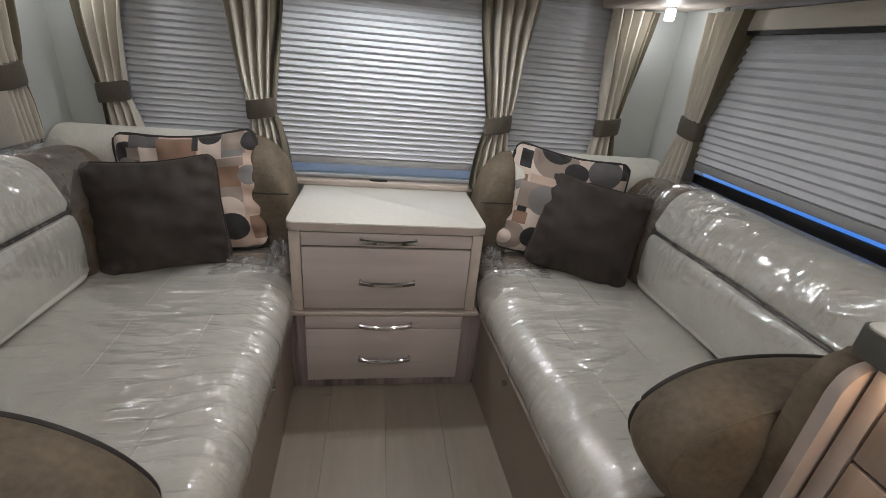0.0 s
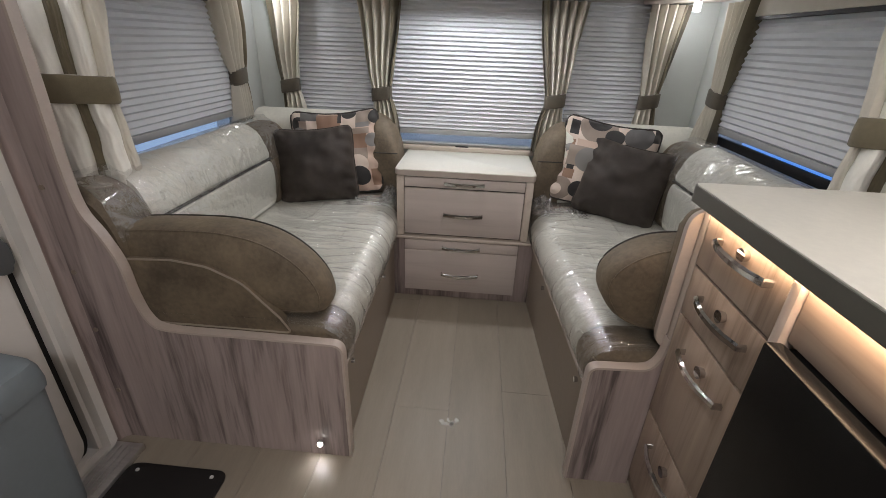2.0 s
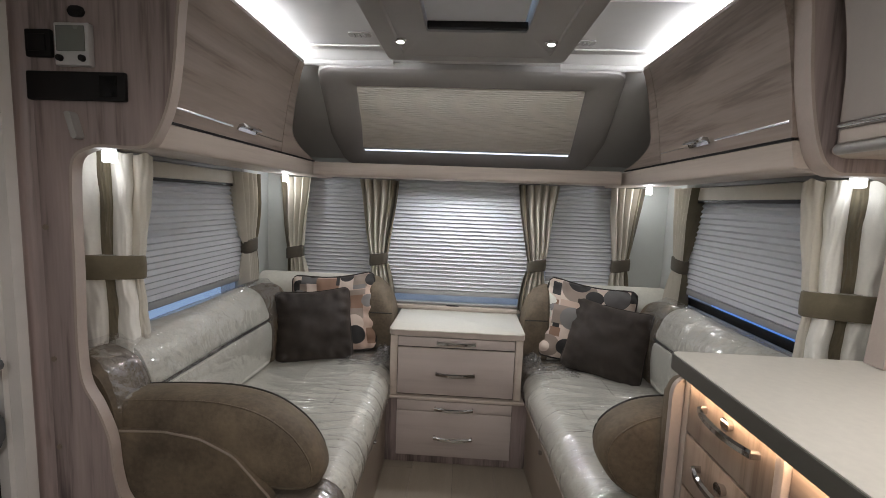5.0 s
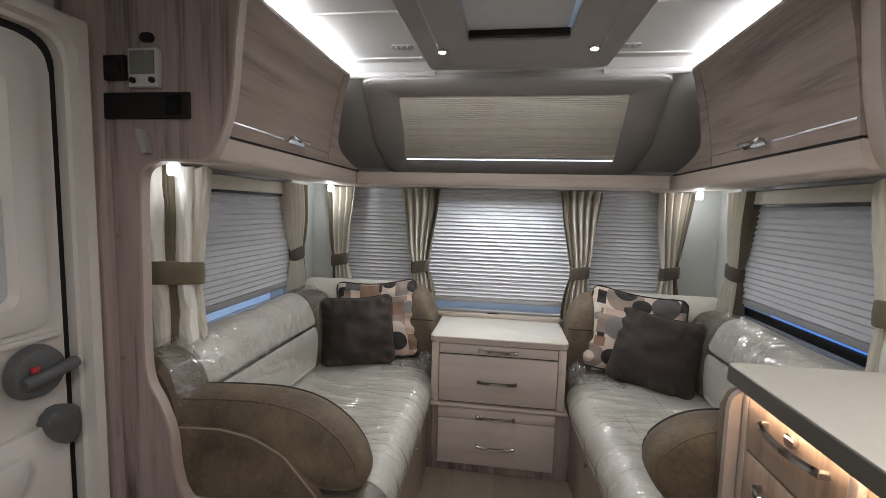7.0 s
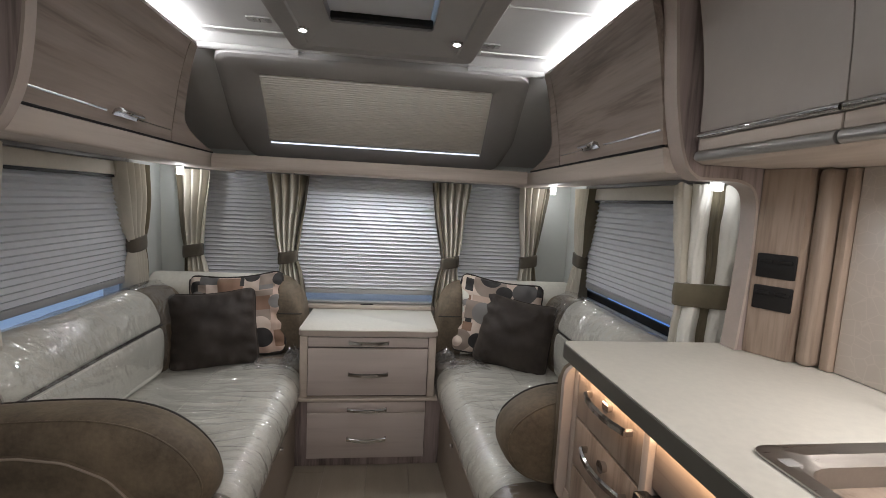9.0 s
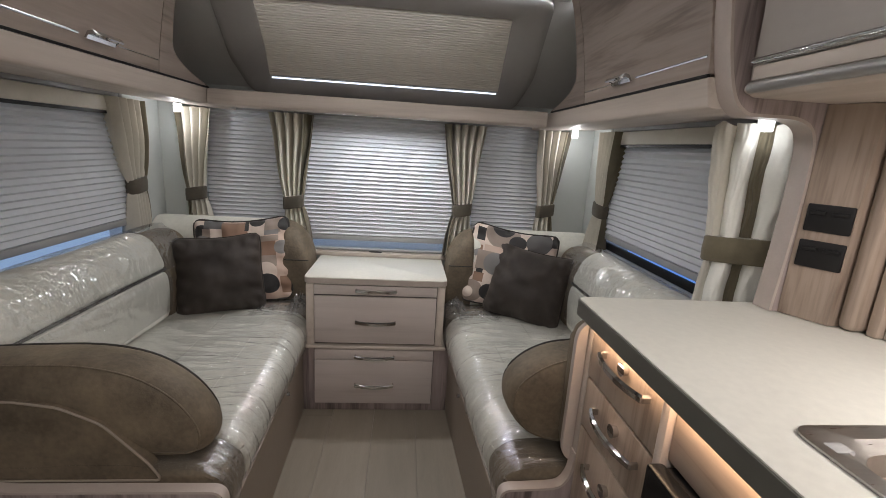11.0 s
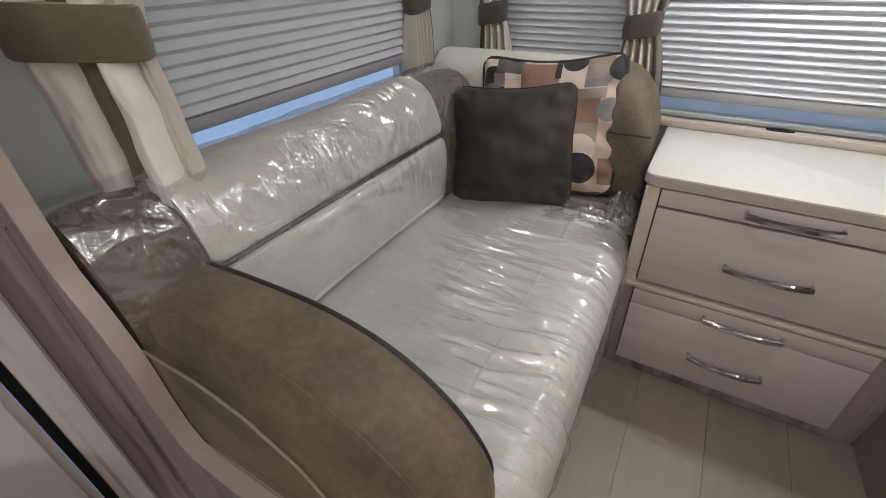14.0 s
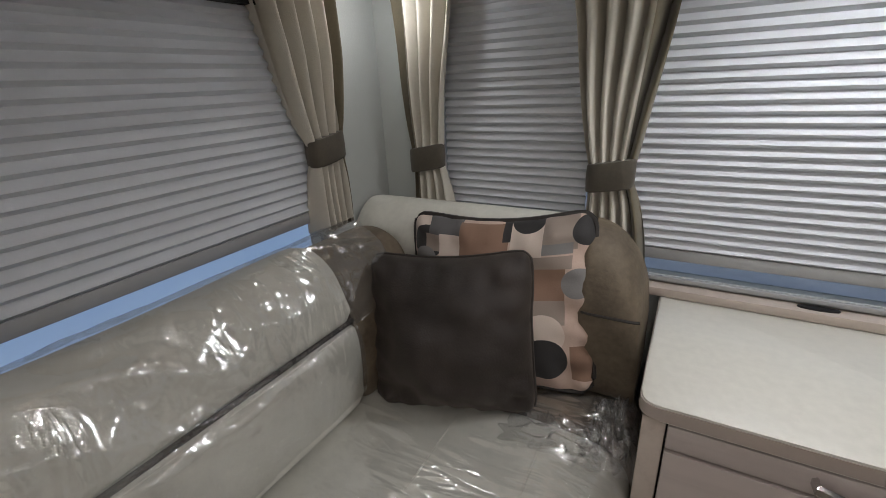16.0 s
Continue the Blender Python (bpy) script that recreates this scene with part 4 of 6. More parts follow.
for x, y in ((-0.385, -0.42), (0.415, -0.38)):
    th = thing("ceiling_vent", (x, y, ZC), "small white moulded ceiling vent", "vent", "ceiling vents")
    part("plate", prism(rrect(x - 0.04, x + 0.04, y - 0.02, y + 0.02, 0.012), "xy", ZC - 0.006, ZC - 0.001), MOULD_PALE, th)
    for k in (-1, 0, 1):
        part("slat", box(x + k * 0.02 - 0.004, x + k * 0.02 + 0.004, y - 0.014, y + 0.014, ZC - 0.010, ZC - 0.006, 0.001), MOULD_PALE, th)


# ---- corner lamps ----
def corner_lamp(x, y, z):
    th = thing("corner_lamp", (x, y, z + 0.06), "small lit block lamp under the locker ledge", "lamp", "ledge reading lamps")
    bm = bmesh.new()
    bmesh.ops.create_cone(bm, cap_ends=True, segments=20, radius1=0.015, radius2=0.017, depth=0.012, matrix=Matrix.Translation((x, y, z + 0.049)))
    part("mount", bm, CHROME, th, "chrome mount")
    part("block", box(x - 0.0135, x + 0.0135, y - 0.0135, y + 0.0135, z + 0.004, z + 0.042, 0.004), LED_LAMP, th, "glowing clear block")


for p in ((-0.963, -0.865), (-0.95, 0.27), (0.95, 0.27), (1.0, -0.87)):
    corner_lamp(*p, 1.368)


# ---- end panels ----
def end_panel_left():
    edge = [(-0.292, 0.0)] + rounded([(-0.292, 0.2), (-0.292, 0.442), (-0.60, 0.445)], [0, 0.035, 0], 8)[1:-1]
    edge += curve2([(-0.60, 0.445), (-0.80, 0.447), (-0.852, 0.475), (-0.874, 0.55), (-0.884, 0.65), (-0.915, 0.735), (-0.948, 0.80), (-0.957, 0.90), (-0.953, 1.10), (-0.950, 1.30), (-0.938, 1.375), (-0.885, 1.402)], 5)
    edge += curve2([(-0.86, 1.403), (-0.760, 1.404), (-0.725, 1.44), (-0.695, 1.51), (-0.678, 1.60), (-0.668, 1.70), (-0.655, 1.80), (-0.645, ZC - 0.002)], 4)
    pts = edge + [(-1.117, ZC - 0.002), (-1.117, 0.0)]
    th = thing("end_panel", (-0.7, -0.99, 0), "wood-grain end panel with swept cut-out beside the sofa", "panel", kind="structure")
    part("panel", prism(pts, "xz", -1.0, -0.974), WOOD_END, th)
    part("edge_band", edge_band(edge, "xz", -1.0015, -0.9725, 0.004, 0.003), WOOD_EDGE, th, "pale edge band")
    ret = curve2([(-1.034, -1.0005), (-1.049, -1.008), (-1.058, -1.025), (-1.062, -1.058)], 4) + [(-1.117, -1.058), (-1.117, -1.0005)]
    part("return", prism(ret, "xy", 0.0, ZC - 0.002), WOOD_END, th, "curved wood-grain return to the door frame")
    for z in (0.20, 0.43, 0.62, 0.86, 1.20):
        bm = bmesh.new()
        bmesh.ops.create_cone(bm, cap_ends=True, segments=14, radius1=0.007, radius2=0.007, depth=0.003, matrix=pose(-1.022, -1.0015, z, 90))
        part("screw_cap", bm, BASE, th)


end_panel_left()


def end_panel_right():
    low = [(0.391, 0.0)] + rounded([(0.391, 0.2), (0.391, 0.440), (0.50, 0.444)], [0, 0.03, 0], 8)[1:-1] + curve2([(0.50, 0.444), (0.545, 0.452), (0.568, 0.49), (0.574, 0.55)], 5)
    pts = low + [(0.578, 0.55), (0.578, 0.0)]
    th = thing("sofa_end_panel", (0.5, -0.99, 0), "low wood-grain end panel beside the galley drawers", "panel", kind="structure")
    part("panel", prism(pts[::-1], "xz", -1.0, -0.974), WOOD_END, th)
    part("edge_band", edge_band(low[::-1], "xz", -1.0015, -0.9725, 0.004, 0.003), WOOD_EDGE, th, "pale edge band")
    up = curve2([(0.712, ZC - 0.002), (0.725, 1.80), (0.737, 1.70), (0.751, 1.58), (0.772, 1.48), (0.795, 1.42), (0.825, 1.394), (0.85, 1.391)], 5)
    up += curve2([(0.88, 1.391), (0.945, 1.389), (0.985, 1.365), (0.998, 1.30), (0.997, 1.15), (0.985, 0.956)], 5)
    pts = up + [(1.117, 0.956), (1.117, ZC - 0.002)]
    th = thing("upper_end_panel", (0.95, -0.99, 0.956), "pale wood-grain end panel between lounge and galley", "panel", kind="structure")
    part("panel", prism(pts, "xz", -1.02, -0.974), WOOD_END, th)
    part("edge_band", edge_band(up, "xz", -1.0215, -0.9725, 0.004, 0.003), WOOD_EDGE, th, "pale edge band")


end_panel_right()


# ---- chest of drawers ----
def chest():
    th = thing("chest_of_drawers", (0, 0.2, 0), "pinkish-beige four-drawer chest with cream top", "chest of drawers")
    part("carcass", box(-0.318, 0.322, 0.0125, YF - 0.005, 0.352, 0.650, 0.002), WOOD_PALE_X, th)
    part("plinth", box(-0.345, 0.36, 0.0125, YF - 0.005, 0.0, 0.330, 0.002), WOOD_END, th)
    part("mid_shelf", box(-0.335, 0.338, -0.012, YF - 0.005, 0.334, 0.350, 0.005), WOOD_PALE_X, th, "slim shelf board")
    for x in (-0.300, 0.302):
        part("stile", box(x - 0.018, x + 0.018, -0.002, 0.012, 0.352, 0.650, 0.003), WOOD_PALE, th)
    out = rounded([(-0.325, -0.010), (0.327, -0.010), (0.327, YF - 0.006), (-0.325, YF - 0.006)], [0.035, 0.035, 0, 0], 7)
    part("top", prism(out, "xy", 0.6535, 0.683, 0.003), TOP, th, "cream laminate top")
    o2 = rounded([(-0.3265, -0.0115), (0.3285, -0.0115), (0.3285, YF - 0.007), (-0.3265, YF - 0.007)], [0.036, 0.036, 0, 0], 7)
    part("edge_band", ring_prism(o2, out, "xy", 0.656, 0.679), WOOD_EDGE, th)
    # Black sheets put the shade between the drawers into colour.
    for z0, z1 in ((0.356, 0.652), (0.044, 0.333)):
        part("shade_sheet", box(-0.2815, 0.2835, 0.006, 0.0125, z0, z1), BLACK, th, "black sheet painted as shade between the drawers")
    for z0, z1 in ((0.602, 0.648), (0.364, 0.595), (0.279, 0.330), (0.048, 0.276)):
        d = part("drawer", box(-0.279, 0.281, -0.008, 0.012, z0, z1, 0.002), DRAWER, th)
        handle(d, (0.001, -0.008, {0.602: 0.627, 0.364: 0.473, 0.279: 0.298, 0.048: 0.150}[z0]), (1, 0, 0), (0, -1, 0), 0.182)
    part("sill_riser", box(-0.40, 0.40, YF - 0.045, YF - 0.002, 0.684, 0.706, 0.003), WOOD_PALE_X, th, "wood riser at the back")


chest()
vn = thing("sill_vent", (-0.035, YF - 0.022, 0.706), "small black oval vent on the sill", "vent")
part("cap", prism([(-0.035 + 0.035 * math.cos(a * math.pi / 12), YF - 0.024 + 0.009 * math.sin(a * math.pi / 12)) for a in range(24)], "xy", 0.7055, 0.710), BLACK, vn)
mk = thing("floor_smudge", (0.014, -0.816, 0), "small white dust smudge on the floor", "smudge")
bm = bmesh.new()
rr = random.Random(9)
for k in range(9):
    cx, cy, r0 = 0.014 + rr.uniform(-0.028, 0.03), -0.816 + rr.uniform(-0.02, 0.02), rr.uniform(0.004, 0.013)
    prism([(cx + r0 * rr.uniform(0.5, 1.2) * math.cos(a * 0.7854), cy + r0 * rr.uniform(0.5, 1.2) * math.sin(a * 0.7854)) for a in range(8)], "xy", 0.0006, 0.0012, 0, bm)
part("dust", bm, mat("white_dust", (0.50, 0.48, 0.44), 0.9, var=0.2, scale=60), mk, smooth=False)


# ---- sofas ----
def skin(name, rows, parent):
    """A single sheet of film whose faces all look up and out."""
    bm = loft(rows, False, False)
    bm.normal_update()
    if sum(f.normal.z for f in bm.faces) < 0:
        bmesh.ops.reverse_faces(bm, faces=bm.faces[:])
    me = bpy.data.meshes.new(name)
    bm.to_mesh(me)
    bm.free()
    me.materials.append(FILM)
    me.shade_smooth()
    ob = new(name, me)
    ob.parent = parent
    ob.matrix_parent_inverse = Matrix.Translation(-Vector(parent.location))
    return ob


def sofa(side, edge0, edge1, back_x):
    """A wrapped bench sofa along a side wall. side -1 left, 1 right; edge0, edge1: front edge |x| at its near and far end; back_x: |x| where the back meets the seat."""
    s = side
    y0, y1 = -0.970, 0.405
    th = thing("sofa", (s * 0.7, -0.3, 0), "pale grey and olive caravan sofa wrapped in clear plastic", "sofa", "lounge sofas")

    def edge(y):
        k = (y - y0) / (0.0 - y0)
        return edge0 + (edge1 - edge0) * min(k, 1.0) + 0.03 * max(0, (y - 0.0) / 0.4)

    def seat_line(y, grow=0.0):
        e = edge(y)
        pts = [(back_x + 0.06, 0.415), (back_x + 0.05, 0.475), (back_x - 0.05, 0.484), ((back_x + e) / 2, 0.488), (e + 0.10, 0.482), (e + 0.045, 0.468), (e + 0.012, 0.435), (e + 0.002, 0.395), (e + 0.012, 0.350), (e + 0.04, 0.338)]
        return [(x - grow * 0.8 * (1 if z < 0.46 else 0.3), z + grow * (1 if z > 0.44 else 0)) for x, z in curve2(pts, 5)]

    def span(name, a, b, material, n, dent=0.0):
        rings = []
        for i in range(n + 1):
            y = a + (b - a) * i / n
            k = min((y - a), (b - y))
            rnd = 0.016 * max(0, 1 - k / 0.025) ** 2
            line = seat_line(y, -rnd)
            q = [(s * x, y, z - dent * 0.004 * (1 + math.sin(y * 22 + x * 5))) for x, z in line]
            e = edge(y)
            rings.append(q + [(s * (e + 0.05), y, 0.34), (s * (back_x + 0.06), y, 0.34)])
        return part(name, loft(rings), material, th, angle=50)

    span("seat_end", y0 + 0.004, -0.832, OLIVE, 8)
    span("seat_cushion", -0.831, 0.10, GREY_CLOTH, 60, 1.0)
    span("seat_corner", 0.101, y1, OLIVE, 16)
    # seams along the seat
    for f in (0.30, 0.62):
        pts = []
        for i in range(31):
            y = -0.82 + 0.90 * i / 30
            e = edge(y)
            x = e + (back_x - e) * f
            z = min(seat_line(y), key=lambda p: abs(p[0] - x))[1]
            pts.append((s * x, y, z - 0.0035))
        part("seam", tube(pts, 0.003, n=6), GREY_CLOTH, th)

    # backrest: two rolls leaning to the wall
    def roll(name, prof, a, b, material, n=36):
        ring2 = curve2(prof, 5, True)
        cx, cz = sum(p[0] for p in prof) / len(prof), sum(p[1] for p in prof) / len(prof)
        rings = []
        for i in range(n + 1):
            y = a + (b - a) * i / n
            k = min(y - a, b - y)
            f = 1 - 0.10 * max(0, 1 - k / 0.03) ** 2
            rings.append([(s * (cx + (x - cx) * f), y, cz + (z - cz) * f + 0.003 * math.sin(9 * y + 20 * x)) for x, z in ring2])
        return part(name, loft(rings), material, th, angle=50)

    d = back_x - 0.925
    low = [(0.925 + d, 0.490), (0.905 + d, 0.545), (0.900 + d, 0.62), (0.905 + d, 0.685), (0.93 + d, 0.704), (1.04 + d, 0.700), (1.07 + d, 0.60), (1.06 + d, 0.49)]
    high = [(0.915 + d, 0.715), (0.925 + d, 0.765), (0.955 + d, 0.825), (1.01 + d, 0.858), (1.07 + d, 0.850), (1.10 + d, 0.80), (1.09 + d, 0.72), (0.98 + d, 0.702)]
    low, high = [(min(x, 1.112), z) for x, z in low], [(min(x, 1.112), z) for x, z in high]
    roll("lower_back_roll", low, -0.815, -0.035, GREY_CLOTH)
    roll("upper_back_roll", high, -0.815, -0.035, GREY_CLOTH)
    part("back_piping", tube([(s * (0.914 + d), -0.81 + 0.77 * i / 20, 0.708) for i in range(21)], 0.0055), PIPING, th, "dark piping between the rolls")
    whole = [(0.928 + d, 0.488), (0.908 + d, 0.56), (0.905 + d, 0.66), (0.918 + d, 0.74), (0.955 + d, 0.815), (1.01 + d, 0.845), (1.075 + d, 0.840), (1.105 + d, 0.79), (1.10 + d, 0.60), (1.08 + d, 0.49)]
    whole = [(min(x, 1.114), z) for x, z in whole]
    roll("back_end", whole, -0.965, -0.816, OLIVE, 10)
    # rounded corner piece, then the back along the front wall
    whole2 = [(x, z - 0.008) for x, z in whole]
    roll("corner_cushion", whole2, -0.034, 0.21, OLIVE, 14)
    inner = 0.345
    zline = [0.485, 0.56, 0.66, 0.75, 0.82, 0.868, 0.878, 0.84, 0.70, 0.50]
    yline = [0.235, 0.212, 0.206, 0.215, 0.24, 0.29, 0.345, 0.395, 0.412, 0.412]

    def front_back(name, xa, xb, material, n, drop):
        rings = []
        prof = curve2(list(zip(yline, zline)), 5, True)
        for i in range(n + 1):
            x = xa + (xb - xa) * i / n
            k = max(0, (inner + 0.16 - x) / 0.16)
            top = 1 - drop * (1 - math.sqrt(max(0, 1 - min(k, 1) ** 2.4)))
            kk = min(x - xa, xb - x)
            f = 0.006 * max(0, 1 - kk / 0.012) ** 2
            rings.append([(s * x, y + f, 0.485 + (z - 0.485) * top - f) for y, z in prof])
        return part(name, loft(rings), material, th, angle=50)

    front_back("front_back_end", inner, 0.478, OLIVE, 18, 0.55)
    front_back("front_back_middle", 0.479, 1.108, GREY_CLOTH, 22, 0.0)
    part("seam", tube([(s * (inner + 0.006 + 0.118 * i / 8), 0.206 + (0.004 if i in (0, 8) else 0), 0.700) for i in range(9)], 0.003, n=6), PIPING, th)
    # base
    part("base_panel", prism([(s * (edge0 + 0.022), -0.972), (s * (edge1 + 0.022), 0.018), (s * (edge1 + 0.045), 0.018), (s * (edge0 + 0.045), -0.972)], "xy", 0.0, 0.345), BASE, th, "taupe base board")
    tr = [(s * (edge0 + 0.020), -0.970, 0.322), (s * (edge1 + 0.020), 0.012, 0.322)]
    part("base_trim", tube(tr, 0.007, n=8), WOOD_EDGE, th, "pale trim along the base")
    part("seat_board", prism([(s * (edge0 + 0.05), -0.970), (s * (edge1 + 0.05), 0.40), (s * 1.112, 0.40), (s * 1.112, -0.970)], "xy", 0.328, 0.340), WOOD_END, th)
    for y, z in ((-0.86, 0.275), (-0.30, 0.275)):
        e = edge0 + (edge1 - edge0) * (y + 0.97) / 0.97
        bm = bmesh.new()
        bmesh.ops.create_cone(bm, cap_ends=True, segments=16, radius1=0.010, radius2=0.008, depth=0.012, matrix=pose(s * (e + 0.018), y, z, 0, 90))
        part("catch", bm, CHROME, th, "chrome catch")

    # clear wrapping over seat and back
    film = thing("plastic_cover", (s * 0.6, -0.4, 0.49), "crinkled clear plastic film over the sofa", "plastic sheet", "sofa wrapping")
    nz = noise.noise

    def ridge(x, y, z):
        """Sharp-crested folds, -0.3 to 1."""
        return (1 - min(1.0, 2.6 * abs(nz(Vector((x, y, z)))))) ** 1.6 - 0.3

    rows = []
    for i in range(261):
        y = -0.974 + 1.33 * i / 260
        line = curve2(seat_line(min(max(y, -0.966), 0.4), 0.004)[3:-2], 2)
        row = []
        for x, z in line:
            front = max(0, 1 - (x - edge(y)) / 0.30)
            wy = y + 0.05 * nz(Vector((x * 4, y * 3, 2 * s))) + 0.16 * (x - 0.6) * nz(Vector((y * 2, 1.0, s)))
            w = (0.0065 + 0.006 * front) * ridge(x * 3.5, wy * 15, 3 + s) + (0.0022 + 0.003 * front) * ridge(x * 9, wy * 38, 7 * s) + 0.0012 * nz(Vector((x * 40, y * 60, 1.7)))
            w = max(w, -0.002)
            up = 1.0 if z > 0.46 else max(0.0, (z - 0.42) / 0.04)
            row.append((s * (x - w * (1 - 0.8 * up)), y, z + w * up))
        rows.append(row)
    skin("seat_film", rows, film)
    tops = curve2([(0.905 + d, 0.700), (0.909 + d, 0.73), (0.922 + d, 0.78), (0.955 + d, 0.834), (1.01 + d, 0.866), (1.06 + d, 0.862), (1.09 + d, 0.84)], 8)
    lows = curve2([(0.914 + d, 0.512), (0.900 + d, 0.545), (0.895 + d, 0.62), (0.898 + d, 0.672), (0.909 + d, 0.698)], 8)
    for prof, ya, yb, k1, k2, nm in ((tops, -0.968, 0.112, 0.014, 0.0065, "back_film"), (lows, -0.81, -0.04, 0.004, 0.002, "lower_back_film")):
        rows = []
        for i in range(221):
            y = ya + (yb - ya) * i / 220
            calm = min(1.0, max(0.5, 0.7 + 1.6 * nz(Vector((y * 3.2, 4.0, s)))))
            row = []
            for k, (x, z) in enumerate(prof):
                q = k / len(prof)
                wy = y + 0.35 * q + 0.06 * nz(Vector((q * 4, y * 4, s)))
                w = 0.006 + calm * (k1 * ridge(q * 2.6, wy * 7.0, 5 + s) + k2 * ridge(q * 6, wy * 18, 9 * s)) + 0.0006 * nz(Vector((q * 20, y * 50, 2.2)))
                w = max(w, 0.0035)
                row.append((s * (min(x, 1.112) - w * 0.8), y, z + w * (0.6 if prof is tops else 0.1)))
            rows.append(row)
        skin(nm, rows, film)
    # loose bunched film at the foot of the corner and beside the back
    for k, (cx, cy, cz, wx, wy, hz) in enumerate(((edge1 + 0.055, 0.115, 0.500, 0.055, 0.11, 0.055), (edge1 + 0.16, 0.06, 0.500, 0.10, 0.06, 0.020), (0.925 + d, -0.015, 0.600, 0.014, 0.022, 0.11))):
        rows = []
        for i in range(29):
            row = []
            for j in range(29):
                u, v = i / 14 - 1, j / 14 - 1
                f = max(0.0, 1 - u * u) * max(0.0, 1 - v * v)
                crush = 0.55 + ridge(u * 1.8 + k, v * 2.6, 3 * s + k) + 0.45 * ridge(u * 4.2, v * 5.1 + k, s)
                row.append((s * (cx + wx * (u + 0.25 * nz(Vector((v * 3, u * 3, k))))), cy + wy * (v + 0.2 * nz(Vector((u * 3, v * 3, k + 5)))), cz - 0.008 + hz * f * crush))
            rows.append(row)
        skin("bunched_film", rows, film)
    return th


sofa(-1, 0.288, 0.315, 0.907)
sofa(1, 0.395, 0.335, 0.918)


# ---- arm bolsters and pads ----
def bolster(name, prof, a, b, label, tilt=0.0):
    """A D-shaped cushion with a seam of piping at each face. prof: outline in xz."""
    th = thing(name, ((prof[0][0] + prof[-1][0]) / 2, (a + b) / 2, 0.48), label, "cushion", "arm bolsters")
    line = curve2(prof, 5, True)
    cx, cz = sum(p[0] for p in line) / len(line), sum(p[1] for p in line) / len(line)
    rings = []
    n = 16
    for i in range(n + 1):
        k = i / n
        f = 1 - 0.07 * abs(2 * k - 1) ** 3
        y = a + (b - a) * k
        rings.append([(cx + (x - cx) * f + 0.003 * math.sin(7 * y + 13 * z), y + tilt * (z - 0.48), cz + (z - cz) * f) for x, z in line])
    # softly domed faces
    for sgn, r0 in ((-1, rings[0]), (1, rings[-1])):
        extra = []
        for f, o in ((0.9, 0.008), (0.6, 0.018), (0.25, 0.022)):
            extra.append([(cx + (p[0] - cx) * f, p[1] + sgn * o * (1 if b > a else -1), cz + (p[2] - cz) * f) for p in r0])
        rings = (extra[::-1] + rings) if sgn < 0 else (rings + extra)
    part("cover", loft(rings[:-3], True, True), OLIVE, th, angle=60)
    part("back_face", loft([[(x, y + 0.0015, z) for x, y, z in r] for r in rings[-4:]], True, True), GREY_CLOTH, th, "pale grey cloth face", angle=60)
    far = rings[-4]
    part("piping", tube(far, 0.005, True), PIPING, th, "dark piping")
    near = rings[3]
    part("piping", tube(near, 0.0025, True), OLIVE, th)
    return th


bolster("arm_bolster", [(-1.0, 0.58), (-1.0, 0.675), (-0.97, 0.722), (-0.90, 0.733), (-0.76, 0.742), (-0.62, 0.742), (-0.50, 0.715), (-0.41, 0.655), (-0.355, 0.575), (-0.352, 0.515), (-0.39, 0.492), (-0.55, 0.492), (-0.75, 0.492), (-0.93, 0.50)],
        -0.935, -0.822, "olive suede half-round arm bolster with dark piping")
bolster("arm_bolster", [(0.425, 0.585), (0.410, 0.635), (0.43, 0.69), (0.49, 0.74), (0.57, 0.768), (0.70, 0.775), (0.83, 0.76), (0.90, 0.70), (0.90, 0.55), (0.75, 0.505), (0.58, 0.504), (0.475, 0.532)],
        -0.905, -0.79, "olive suede half-round arm bolster with dark piping")


def arm_pads():
    line = rounded([(-0.90, 0.452), (-0.445, 0.452), (-0.475, 0.50), (-0.57, 0.605), (-0.66, 0.648), (-0.76, 0.662), (-0.895, 0.655)], [0, 0.01, 0.1, 0.1, 0.1, 0.1, 0.01], 6)
    th = thing("arm_pad", (-0.68, -0.96, 0.45), "olive suede arm pad with pale piped edge", "cushion")
    part("cover", prism(line, "xz", -0.970, -0.942, 0.006), OLIVE, th)
    part("piping", tube([(x, -0.970, z) for x, z in line], 0.003, True), BASE, th, "paler piping")
    th = thing("galley_pad", (0.78, -0.955, 0.5), "olive upholstered pad on a pale wood-edged board", "cushion")
    o = rrect(0.548, 1.10, 0.505, 0.895, 0.05, 7)
    part("board", prism(o, "xz", -0.974, -0.956, 0.002), WOOD_EDGE, th, "pale wood-edged board")
    o = rrect(0.553, 1.10, 0.512, 0.888, 0.05, 7)
    part("cover", prism(o, "xz", -0.956, -0.918, 0.012), OLIVE, th)


arm_pads()


